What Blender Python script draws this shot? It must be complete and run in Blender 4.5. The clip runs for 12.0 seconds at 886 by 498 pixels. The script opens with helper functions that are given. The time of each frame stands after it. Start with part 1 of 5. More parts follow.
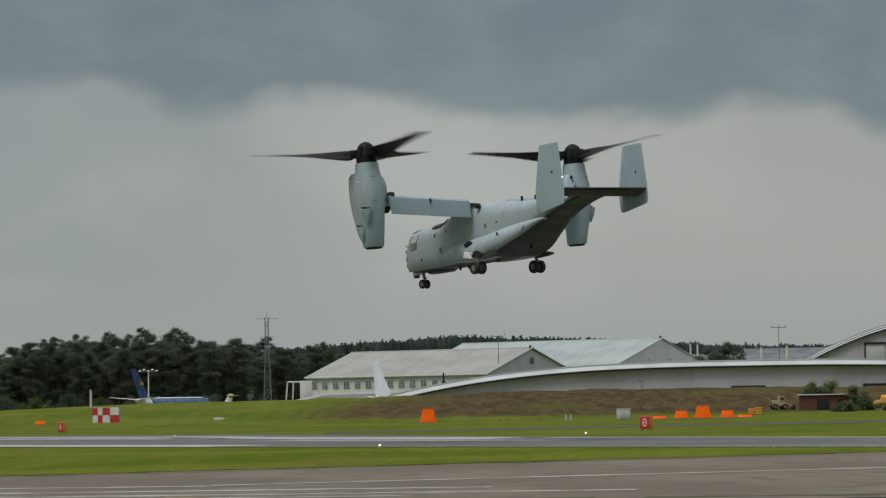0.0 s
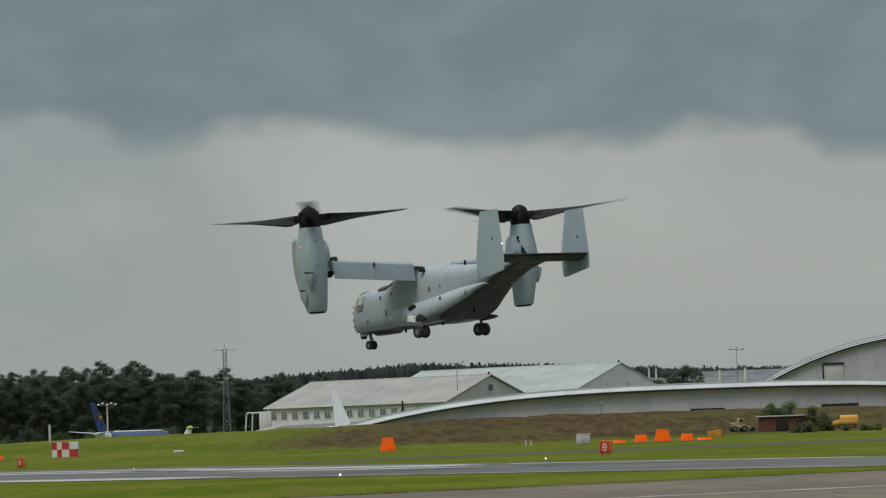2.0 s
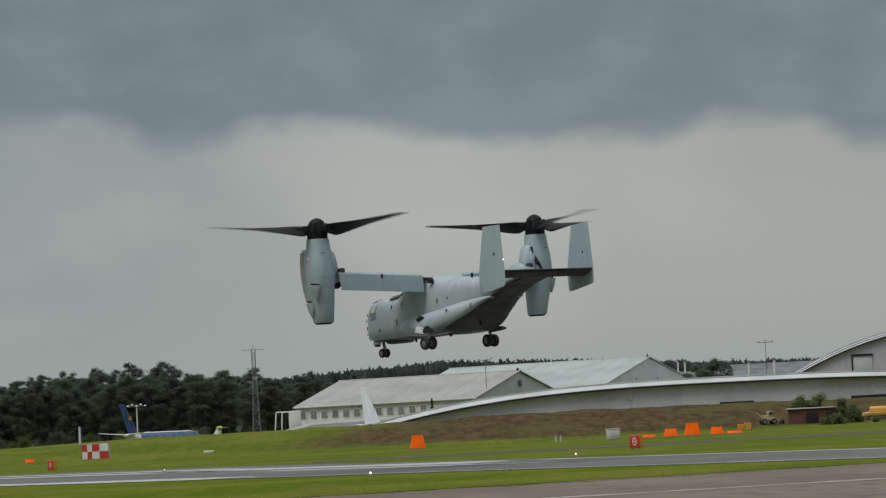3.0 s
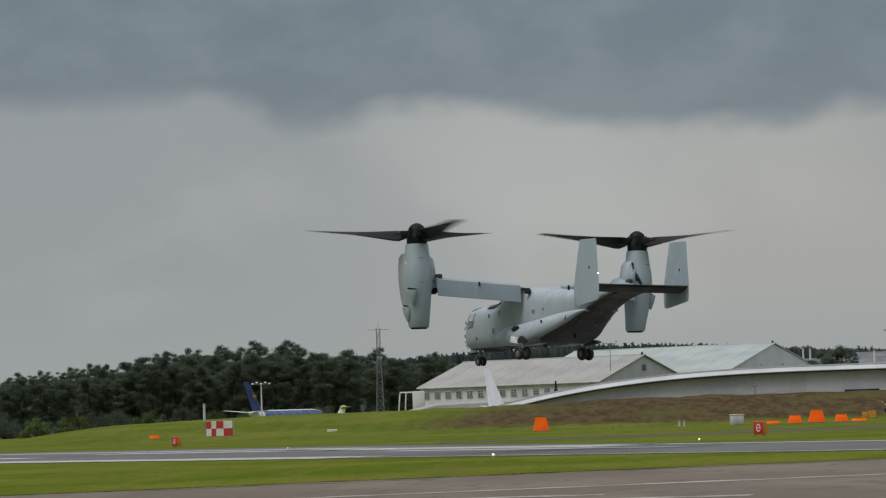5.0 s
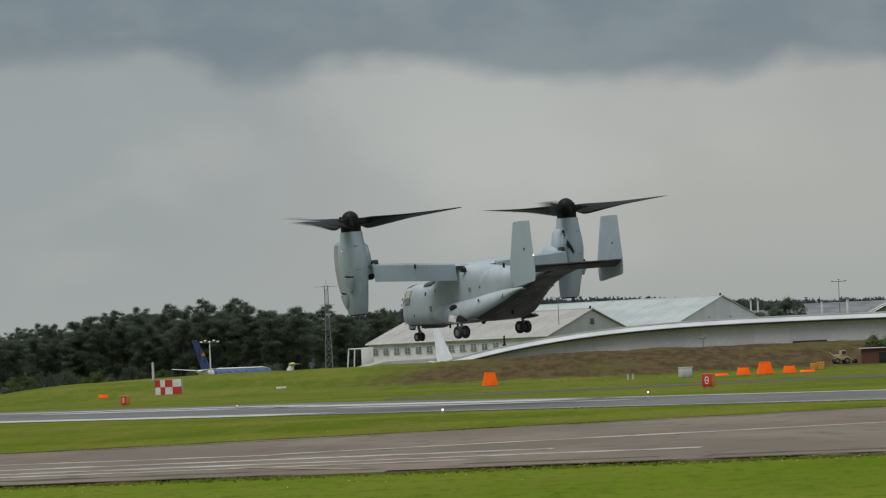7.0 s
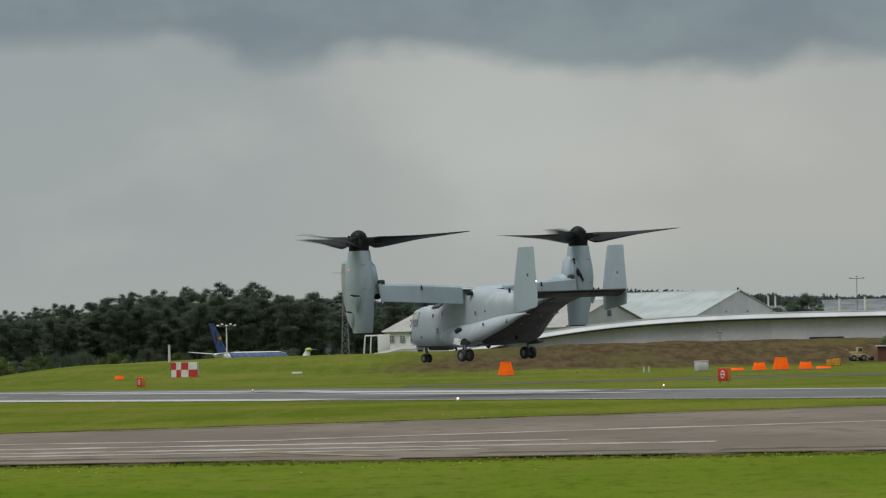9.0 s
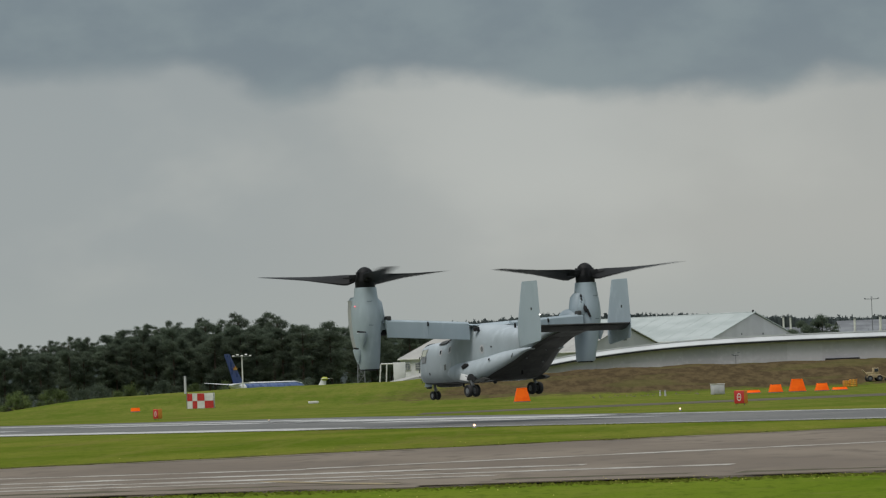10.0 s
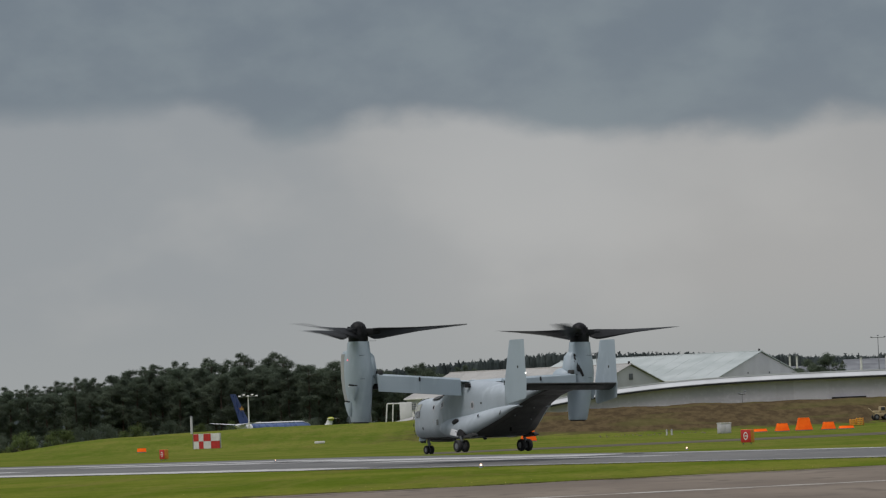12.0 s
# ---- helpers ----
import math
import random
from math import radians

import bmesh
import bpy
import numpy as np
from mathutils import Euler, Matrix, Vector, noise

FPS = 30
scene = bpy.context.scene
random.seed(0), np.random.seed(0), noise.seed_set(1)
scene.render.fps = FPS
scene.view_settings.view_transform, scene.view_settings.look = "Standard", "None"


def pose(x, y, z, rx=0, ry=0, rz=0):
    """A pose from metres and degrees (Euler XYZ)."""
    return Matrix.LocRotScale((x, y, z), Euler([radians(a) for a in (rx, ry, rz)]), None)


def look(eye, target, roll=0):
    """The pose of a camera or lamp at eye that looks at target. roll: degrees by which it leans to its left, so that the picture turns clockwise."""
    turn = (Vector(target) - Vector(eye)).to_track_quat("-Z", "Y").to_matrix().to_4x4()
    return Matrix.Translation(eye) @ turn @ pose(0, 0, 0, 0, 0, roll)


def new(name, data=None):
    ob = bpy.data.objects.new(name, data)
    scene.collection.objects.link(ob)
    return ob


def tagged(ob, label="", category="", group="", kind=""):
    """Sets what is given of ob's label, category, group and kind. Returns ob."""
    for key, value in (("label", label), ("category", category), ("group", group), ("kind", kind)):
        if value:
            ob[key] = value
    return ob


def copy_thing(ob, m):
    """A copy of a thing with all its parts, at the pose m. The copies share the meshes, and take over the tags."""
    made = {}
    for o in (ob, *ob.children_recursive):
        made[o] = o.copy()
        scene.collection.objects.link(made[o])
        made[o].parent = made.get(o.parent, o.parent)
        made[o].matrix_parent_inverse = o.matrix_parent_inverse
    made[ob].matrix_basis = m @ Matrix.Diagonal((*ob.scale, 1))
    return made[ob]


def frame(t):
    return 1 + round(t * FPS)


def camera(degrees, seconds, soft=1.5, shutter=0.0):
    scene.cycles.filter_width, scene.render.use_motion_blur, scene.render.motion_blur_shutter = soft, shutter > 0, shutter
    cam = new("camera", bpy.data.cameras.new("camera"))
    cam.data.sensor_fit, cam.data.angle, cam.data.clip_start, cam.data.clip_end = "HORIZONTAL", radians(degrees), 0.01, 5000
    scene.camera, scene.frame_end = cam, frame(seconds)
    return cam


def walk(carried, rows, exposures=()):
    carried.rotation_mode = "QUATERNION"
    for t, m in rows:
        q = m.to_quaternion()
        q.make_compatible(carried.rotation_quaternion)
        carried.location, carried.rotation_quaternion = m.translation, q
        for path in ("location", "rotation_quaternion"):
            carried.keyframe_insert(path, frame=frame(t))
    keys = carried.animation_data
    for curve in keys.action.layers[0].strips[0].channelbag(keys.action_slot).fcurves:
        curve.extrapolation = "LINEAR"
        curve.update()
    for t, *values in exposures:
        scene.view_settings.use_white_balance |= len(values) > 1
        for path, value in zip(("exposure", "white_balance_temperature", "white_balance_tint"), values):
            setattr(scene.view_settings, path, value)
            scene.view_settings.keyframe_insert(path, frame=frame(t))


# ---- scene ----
# Yaw, pitch and roll of the hand-held camera, which stands at one spot and follows the aircraft.
CAM_ROWS = (
    (0, 0.000, 2.547, -1.003),
    (0.5, 0.446, 2.516, -0.908),
    (1, -0.806, 2.948, -1.029),
    (1.5, -0.703, 3.009, -1.558),
    (2, -0.726, 2.985, -2.047),
    (2.5, -0.695, 2.954, -2.209),
    (3, -0.278, 2.954, -2.831),
    (3.5, 0.658, 2.990, -2.595),
    (3.7, 0.900, 3.000, -2.500),
    (5.3, 1.948, 2.593, -1.932),
    (5.5, 1.859, 2.476, -2.225),
    (6, 0.791, 2.200, -2.560),
    (6.5, 0.890, 2.113, -2.614),
    (7, 0.970, 1.982, -2.526),
    (7.2, 0.990, 1.940, -2.400),
    (8.8, 0.620, 1.830, -1.350),
    (9, 1.281, 1.802, -1.302),
    (9.5, 1.448, 1.951, -1.919),
    (10, 1.498, 2.255, -2.201),
    (10.5, 1.531, 2.630, -2.148),
    (11, 1.430, 2.729, -2.239),
    (11.5, 1.477, 2.813, -2.370),
    (12, 1.570, 2.910, -2.350),
)
cam = camera(14.5, 12.0, soft=1.25, shutter=0.12)
EYE = Vector((0, 0, 2.0))


def aim(yaw, pitch, roll):
    return Matrix.Translation(EYE) @ pose(0, 0, 0, 90 + pitch, 0, yaw) @ pose(0, 0, 0, 0, 0, roll)


walk(cam, [(t, aim(a, b, c)) for t, a, b, c in CAM_ROWS], exposures=[(0, -0.10, 6500, 9), (2.5, -0.06, 6450, 8), (3.6, -0.08, 6500, 9), (5.4, -0.06, 6450, 14), (6.0, -0.04, 6500, 13), (6.6, 0.0, 6500, 11), (7, 0.04, 6500, 11), (9, 0.08, 6520, 10), (10.5, 0.05, 6500, 11), (11.5, 0.0, 6450, 14), (12, -0.07, 6450, 16)])

# ---- world and sun ----
world = bpy.data.worlds.new("overcast")
scene.world = world
world.use_nodes = True


def node(tree, kind, links=()):
    """A node, its inputs linked or set: links = ((input, value or socket), ...)."""
    n = tree.nodes.new(kind)
    for slot, value in links:
        if isinstance(value, bpy.types.NodeSocket):
            tree.links.new(value, n.inputs[slot])
        else:
            n.inputs[slot].default_value = value
    return n


def calc(tree, op, a, b=0.0, c=0.0):
    n = node(tree, "ShaderNodeMath", ((0, a), (1, b), (2, c)))
    n.operation = op
    return n.outputs[0]


def ease(tree, x, lo, hi, out_lo=0.0, out_hi=1.0):
    if lo > hi:
        lo, hi, out_lo, out_hi = hi, lo, out_hi, out_lo
    n = node(tree, "ShaderNodeMapRange", ((0, x), (1, lo), (2, hi), (3, out_lo), (4, out_hi)))
    n.interpolation_type = "SMOOTHSTEP"
    return n.outputs[0]


def mix(tree, f, a, b, blend="MIX"):
    n = node(tree, "ShaderNodeMix")
    n.data_type, n.blend_type = "RGBA", blend
    for slot, value in ((0, f), (6, a), (7, b)):
        if isinstance(value, bpy.types.NodeSocket):
            tree.links.new(value, n.inputs[slot])
        else:
            n.inputs[slot].default_value = value
    return n.outputs[2]


def rgba(r, g, b):
    return (r, g, b, 1.0)


SUN_UP, SUN_TURN = radians(61), radians(223)


def build_sky():
    """An overcast sky: a dark ragged deck above a paler band, brighter towards the zenith."""
    t = world.node_tree
    t.nodes.clear()
    way = node(t, "ShaderNodeTexCoord").outputs["Generated"]
    sep = node(t, "ShaderNodeSeparateXYZ", ((0, way),))
    x, y, z = sep.outputs
    az = calc(t, "MULTIPLY", calc(t, "ARCTAN2", x, y), 57.29578)
    el = calc(t, "MULTIPLY", calc(t, "ARCSINE", z), 57.29578)
    flat = node(t, "ShaderNodeCombineXYZ", ((0, az), (1, calc(t, "MULTIPLY", el, 1.6)), (2, 3.7))).outputs[0]
    line = node(t, "ShaderNodeCombineXYZ", ((0, calc(t, "MULTIPLY", az, 0.30)), (1, calc(t, "MULTIPLY", el, 0.12)), (2, 8.3))).outputs[0]
    big = node(t, "ShaderNodeTexNoise", (("Vector", line), ("Scale", 1.0), ("Detail", 2.0), ("Roughness", 0.5))).outputs[0]
    ragged = node(t, "ShaderNodeTexNoise", (("Vector", flat), ("Scale", 0.55), ("Detail", 5.0), ("Roughness", 0.52))).outputs[0]
    streak = node(t, "ShaderNodeTexNoise", (("Vector", flat), ("Scale", 0.22), ("Detail", 4.0), ("Roughness", 0.5))).outputs[0]
    wave = calc(t, "ADD", calc(t, "MULTIPLY", calc(t, "SUBTRACT", big, 0.5), 0.5), calc(t, "MULTIPLY", calc(t, "SUBTRACT", ragged, 0.5), 0.9))
    for a0, a1, step in ((-5.9, -4.2, 0.58), (-3.4, -2.7, -0.28), (-2.0, 3.4, 0.45), (3.9, 5.1, -0.22), (6.0, 7.3, 0.45)):
        wave = calc(t, "ADD", wave, ease(t, az, a0, a1, 0.0, step))
    edge = calc(t, "SUBTRACT", calc(t, "ADD", el, wave), 0.45)
    deck = ease(t, edge, 4.65, 5.2)
    soft = ease(t, edge, 3.0, 6.5)
    low = mix(t, ease(t, az, -7.0, 3.5), rgba(0.300, 0.330, 0.333), rgba(0.375, 0.385, 0.365))
    low = mix(t, calc(t, "MULTIPLY", ease(t, streak, 0.45, 0.7), 0.45), low, rgba(0.45, 0.46, 0.43))
    gap = calc(t, "MULTIPLY", calc(t, "MULTIPLY", ease(t, az, -3.2, -0.6), ease(t, az, 3.2, 0.4)), ease(t, el, 0.8, 3.6))
    low = mix(t, calc(t, "MULTIPLY", gap, ease(t, streak, 0.3, 0.6, 0.1, 0.45)), low, rgba(0.45, 0.47, 0.45))
    low = mix(t, ease(t, el, 2.6, 0.2), low, rgba(0.33, 0.36, 0.35))
    high = mix(t, ease(t, ragged, 0.35, 0.7), rgba(0.165, 0.205, 0.230), rgba(0.200, 0.245, 0.262))
    seen = mix(t, calc(t, "ADD", calc(t, "MULTIPLY", deck, 0.82), calc(t, "MULTIPLY", soft, 0.18)), low, high)
    dome = mix(t, ease(t, el, 12.0, 60.0), seen, rgba(0.80, 0.85, 0.88))
    nishita = node(t, "ShaderNodeTexSky")
    nishita.sky_type, nishita.sun_disc, nishita.sun_elevation, nishita.sun_rotation = "NISHITA", False, SUN_UP, SUN_TURN
    clear = node(t, "ShaderNodeBackground", ((0, nishita.outputs[0]), (1, 0.004)))
    cloud = node(t, "ShaderNodeBackground", ((0, dome), (1, 1.0)))
    both = node(t, "ShaderNodeAddShader", ((0, clear.outputs[0]), (1, cloud.outputs[0])))
    node(t, "ShaderNodeOutputWorld", ((0, both.outputs[0]),))


build_sky()
sun = new("sun", bpy.data.lights.new("sun", "SUN"))
sun.data.energy, sun.data.angle, sun.data.color = 1.7, radians(30), (1.0, 0.96, 0.9)
sun.matrix_world = look((-70, -75, 190), (0, 0, 0))

# ---- materials ----


def material(name, colours, rough=0.6, metal=0.0, scale=3.0, fine=40.0, bump=0.1, spread=0.12, stretch=(1, 1, 1), random_tint=0.0, coat=0.0, island=False, gloss=0.5, thin=0.0):
    """A surface of two or three colours mixed by coarse and fine noise, with fine relief."""
    m = bpy.data.materials.new(name)
    m.use_nodes = True
    t = m.node_tree
    t.nodes.clear()
    at = node(t, "ShaderNodeTexCoord").outputs["Object"]
    at = node(t, "ShaderNodeMapping", (("Vector", at), ("Scale", stretch))).outputs[0]
    coarse = node(t, "ShaderNodeTexNoise", (("Vector", at), ("Scale", scale), ("Detail", 4.0))).outputs[0]
    grain = node(t, "ShaderNodeTexNoise", (("Vector", at), ("Scale", fine), ("Detail", 3.0))).outputs[0]
    col = mix(t, ease(t, coarse, 0.5 - spread, 0.5 + spread), rgba(*colours[0]), rgba(*colours[1]))
    if len(colours) > 2:
        col = mix(t, ease(t, grain, 0.5, 0.72), col, rgba(*colours[2]))
    if random_tint:
        pick = node(t, "ShaderNodeNewGeometry").outputs["Random Per Island"] if island else node(t, "ShaderNodeObjectInfo").outputs["Random"]
        col = mix(t, 1.0, col, node(t, "ShaderNodeCombineColor", tuple((k, ease(t, pick, 0, 1, 1 - random_tint, 1 + random_tint)) for k in range(3))).outputs[0], "MULTIPLY")
    relief = node(t, "ShaderNodeBump", (("Strength", bump), ("Distance", 0.05), ("Height", grain)))
    shade = node(t, "ShaderNodeBsdfPrincipled", (("Base Color", col), ("Metallic", metal), ("Coat Weight", coat), ("Specular IOR Level", gloss),
                 ("Roughness", ease(t, coarse, 0.3, 0.7, max(rough - 0.08, 0.02), min(rough + 0.08, 1.0))), ("Normal", relief.outputs[0])))
    last = shade.outputs[0]
    if thin:
        through_leaf = node(t, "ShaderNodeBsdfTranslucent", ((0, col),))
        last = node(t, "ShaderNodeMixShader", ((0, thin), (1, last), (2, through_leaf.outputs[0]))).outputs[0]
    node(t, "ShaderNodeOutputMaterial", ((0, last),))
    return m


def glow(name, colour, strength):
    m = bpy.data.materials.new(name)
    m.use_nodes = True
    t = m.node_tree
    t.nodes.clear()
    e = node(t, "ShaderNodeEmission", ((0, rgba(*colour)), (1, strength)))
    node(t, "ShaderNodeOutputMaterial", ((0, e.outputs[0]),))
    return m


def ground_material():
    """Mown grass with worn patches; bare earth on the front of the bank."""
    m = bpy.data.materials.new("grass_and_soil")
    m.use_nodes = True
    t = m.node_tree
    t.nodes.clear()
    at = node(t, "ShaderNodeNewGeometry").outputs["Position"]
    x, y, z = node(t, "ShaderNodeSeparateXYZ", ((0, at),)).outputs
    patch = node(t, "ShaderNodeTexNoise", (("Vector", at), ("Scale", 0.06), ("Detail", 5.0))).outputs[0]
    mid = node(t, "ShaderNodeTexNoise", (("Vector", at), ("Scale", 0.55), ("Detail", 5.0), ("Roughness", 0.6))).outputs[0]
    grain = node(t, "ShaderNodeTexNoise", (("Vector", at), ("Scale", 7.0), ("Detail", 4.0), ("Roughness", 0.7))).outputs[0]
    grass = mix(t, ease(t, patch, 0.36, 0.64), rgba(0.098, 0.132, 0.020), rgba(0.146, 0.164, 0.032))
    lush = mix(t, ease(t, patch, 0.36, 0.64), rgba(0.092, 0.128, 0.014), rgba(0.148, 0.166, 0.027))
    lush = mix(t, ease(t, y, 86.0, 74.0), lush, mix(t, ease(t, patch, 0.36, 0.64), rgba(0.098, 0.152, 0.012), rgba(0.138, 0.180, 0.022)))
    grass = mix(t, ease(t, y, 215.0, 165.0), grass, lush)
    grass = mix(t, calc(t, "MULTIPLY", ease(t, mid, 0.50, 0.78), ease(t, y, 60.0, 240.0, 0.35, 0.9)), grass, rgba(0.175, 0.165, 0.050))
    grass = mix(t, calc(t, "MULTIPLY", ease(t, grain, 0.48, 0.75), 0.6), grass, rgba(0.055, 0.095, 0.012))
    run = node(t, "ShaderNodeMapping", (("Vector", at), ("Scale", (0.55, 0.045, 1.0)))).outputs[0]
    worn = node(t, "ShaderNodeTexNoise", (("Vector", run), ("Scale", 1.0), ("Detail", 6.0), ("Roughness", 0.68))).outputs[0]
    grass = mix(t, calc(t, "MULTIPLY", ease(t, worn, 0.50, 0.68), ease(t, y, 60.0, 110.0, 0.2, 0.5)), grass, rgba(0.175, 0.165, 0.042))
    grass = mix(t, calc(t, "MULTIPLY", ease(t, worn, 0.48, 0.32), 0.45), grass, rgba(0.070, 0.112, 0.014))
    dry = node(t, "ShaderNodeMapping", (("Vector", at), ("Scale", (0.16, 0.03, 1.0)), ("Location", (4.0, 9.0, 0.0)))).outputs[0]
    dry = node(t, "ShaderNodeTexNoise", (("Vector", dry), ("Scale", 1.0), ("Detail", 7.0), ("Roughness", 0.72))).outputs[0]
    grass = mix(t, calc(t, "MULTIPLY", ease(t, dry, 0.52, 0.68), calc(t, "MULTIPLY", ease(t, y, 230.0, 180.0, 0.36, 0.62), ease(t, y, 74.0, 92.0, 0.35, 1.0))), grass, rgba(0.160, 0.132, 0.044))
    tuft = node(t, "ShaderNodeTexNoise", (("Vector", node(t, "ShaderNodeMapping", (("Vector", at), ("Scale", (2.4, 0.8, 1.0)))).outputs[0]), ("Scale", 1.0), ("Detail", 6.0), ("Roughness", 0.75))).outputs[0]
    grass = mix(t, calc(t, "MULTIPLY", ease(t, tuft, 0.50, 0.34), 0.55), grass, rgba(0.046, 0.076, 0.010))
    drawn = node(t, "ShaderNodeMapping", (("Vector", at), ("Scale", (0.75, 0.12, 1.6)))).outputs[0]
    clod = node(t, "ShaderNodeTexNoise", (("Vector", drawn), ("Scale", 1.0), ("Detail", 6.0), ("Roughness", 0.62))).outputs[0]
    soil = mix(t, ease(t, clod, 0.34, 0.66), rgba(0.066, 0.049, 0.028), rgba(0.112, 0.084, 0.044))
    soil = mix(t, calc(t, "MULTIPLY", ease(t, grain, 0.55, 0.8), 0.5), soil, rgba(0.19, 0.155, 0.10))
    gully = node(t, "ShaderNodeTexNoise", (("Vector", node(t, "ShaderNodeMapping", (("Vector", at), ("Scale", (2.6, 0.30, 2.2)))).outputs[0]), ("Scale", 1.0), ("Detail", 5.0), ("Roughness", 0.7))).outputs[0]
    soil = mix(t, calc(t, "MULTIPLY", ease(t, gully, 0.54, 0.34), 0.32), soil, rgba(0.045, 0.032, 0.020))
    soil = mix(t, calc(t, "MULTIPLY", ease(t, patch, 0.5, 0.62), 0.5), soil, rgba(0.10, 0.10, 0.035))
    side = calc(t, "SUBTRACT", x, calc(t, "MULTIPLY", calc(t, "SUBTRACT", y, 400.0), 0.2))
    side = calc(t, "ADD", side, calc(t, "MULTIPLY", calc(t, "SUBTRACT", mid, 0.5), 16.0))
    bare = calc(t, "MULTIPLY", ease(t, side, -26.0, -13.0), ease(t, calc(t, "ADD", z, calc(t, "MULTIPLY", calc(t, "SUBTRACT", mid, 0.5), 1.2)), 0.25, 0.6))
    col = mix(t, bare, grass, soil)
    relief = node(t, "ShaderNodeBump", (("Strength", 0.5), ("Distance", 0.15), ("Height", grain)))
    shade = node(t, "ShaderNodeBsdfPrincipled", (("Base Color", col), ("Roughness", 1.0), ("Specular IOR Level", 0.0), ("Normal", relief.outputs[0])))
    node(t, "ShaderNodeOutputMaterial", ((0, shade.outputs[0]),))
    return m


GROUND = ground_material()
ASPHALT = material("damp_runway_asphalt", gloss=0.14, colours=((0.112, 0.110, 0.104), (0.158, 0.155, 0.147), (0.088, 0.086, 0.083)), rough=0.55, scale=0.08, fine=1.2, bump=0.1, stretch=(1.0, 1.0, 1.0))
ROAD = material("dark_road_asphalt", gloss=0.0, colours=((0.110, 0.102, 0.078), (0.130, 0.120, 0.090), (0.088, 0.085, 0.060)), rough=0.9, scale=0.1, fine=1.5)
DUSTY = material("dusty_yellow_machine_paint", ((0.46, 0.36, 0.19), (0.38, 0.30, 0.17), (0.32, 0.26, 0.17)), rough=0.7, scale=2.0, fine=10.0)
TAXI = material("worn_taxiway_concrete", gloss=0.10, colours=((0.145, 0.117, 0.090), (0.195, 0.163, 0.128), (0.122, 0.100, 0.078)), rough=0.7, scale=0.14, fine=1.1, bump=0.1, stretch=(1.0, 0.35, 1.0))
LINE = material("worn_white_road_paint", ((0.50, 0.50, 0.48), (0.34, 0.34, 0.33), (0.20, 0.20, 0.20)), rough=0.7, scale=0.8, fine=6.0)
LINE_FAINT = material("thin_worn_white_paint", ((0.42, 0.40, 0.36), (0.27, 0.245, 0.21), (0.17, 0.145, 0.12)), rough=0.7, scale=0.5, fine=3.0)
LINE_OLD = material("faded_yellow_road_paint", ((0.27, 0.205, 0.10), (0.19, 0.155, 0.10), (0.14, 0.115, 0.085)), rough=0.75, scale=0.6, fine=6.0)
PAINT = material("pale_grey_aircraft_paint", ((0.358, 0.428, 0.470), (0.318, 0.384, 0.424), (0.372, 0.442, 0.482)), rough=0.5, scale=0.55, fine=2.6, bump=0.01, spread=0.16, stretch=(1.0, 1.0, 0.45))
PAINT_BODY = material("weathered_grey_fuselage_paint", ((0.376, 0.428, 0.462), (0.326, 0.374, 0.406), (0.398, 0.450, 0.484)), rough=0.55, scale=0.7, fine=2.2, bump=0.01, spread=0.14, stretch=(1.0, 1.0, 0.5))
# Dark paint of small fittings; on belly and tail it paints in shade.
DARK_PAINT_AND_SHADE = material("dark_paint_and_underside_shade", ((0.050, 0.052, 0.049), (0.038, 0.040, 0.038), (0.062, 0.064, 0.061)), rough=0.6, scale=1.2, fine=8.0, bump=0.03, spread=0.2)
TAN = material("heat_stained_panel", ((0.36, 0.365, 0.34), (0.32, 0.335, 0.33)), rough=0.6, scale=2.0, fine=10.0, bump=0.03)
RUBBER = material("black_tyre_rubber", ((0.018, 0.018, 0.018), (0.03, 0.03, 0.03)), rough=0.8, scale=5.0)
BLACK = material("matt_black_composite", gloss=0.12, colours=((0.008, 0.0085, 0.009), (0.016, 0.0165, 0.0175)), rough=0.5, scale=2.0, fine=20.0, bump=0.03)
# Near-black for dark parts and openings, and for shade painted at roof edges.
VOID = material("dark_parts_and_shade", ((0.012, 0.012, 0.013), (0.02, 0.02, 0.021)), rough=0.9)
STEEL = material("grey_steel", ((0.26, 0.27, 0.28), (0.19, 0.20, 0.21)), rough=0.5, metal=0.4, scale=4.0)
# Pale yellow base stands in for sky light seen in the panes.
GLASS = material("cockpit_glass_with_sky_light", ((0.60, 0.60, 0.47), (0.42, 0.43, 0.35)), rough=0.12, scale=1.5, fine=3.0, bump=0.0, coat=0.6)
DARK_GLASS = material("dark_window_glass", ((0.03, 0.035, 0.04), (0.05, 0.055, 0.06)), rough=0.1, bump=0.0)
# Window glass whose mid-grey base carries a painted sky reflection.
WINDOW = material("window_glass_grey_reflection", ((0.13, 0.14, 0.15), (0.20, 0.21, 0.22)), rough=0.15, scale=0.4, bump=0.0)
WHITE = material("white_gloss_paint", ((0.78, 0.79, 0.79), (0.70, 0.71, 0.71)), rough=0.35, scale=0.6)
NAVY = material("navy_blue_paint", ((0.022, 0.045, 0.16), (0.03, 0.06, 0.20)), rough=0.3, scale=0.5)
BLUE = material("mid_blue_paint", ((0.055, 0.10, 0.24), (0.07, 0.12, 0.27)), rough=0.3, scale=0.5)
YELLOW = material("yellow_paint", ((0.74, 0.36, 0.03), (0.62, 0.30, 0.03)), rough=0.5)
LEAF_YELLOW = material("yellow_green_paint", ((0.42, 0.45, 0.06), (0.36, 0.40, 0.06)), rough=0.5)
ORANGE = material("fluorescent_orange_fabric", gloss=0.05, colours=((1.0, 0.155, 0.012), (0.92, 0.12, 0.01)), rough=0.7, scale=1.2)
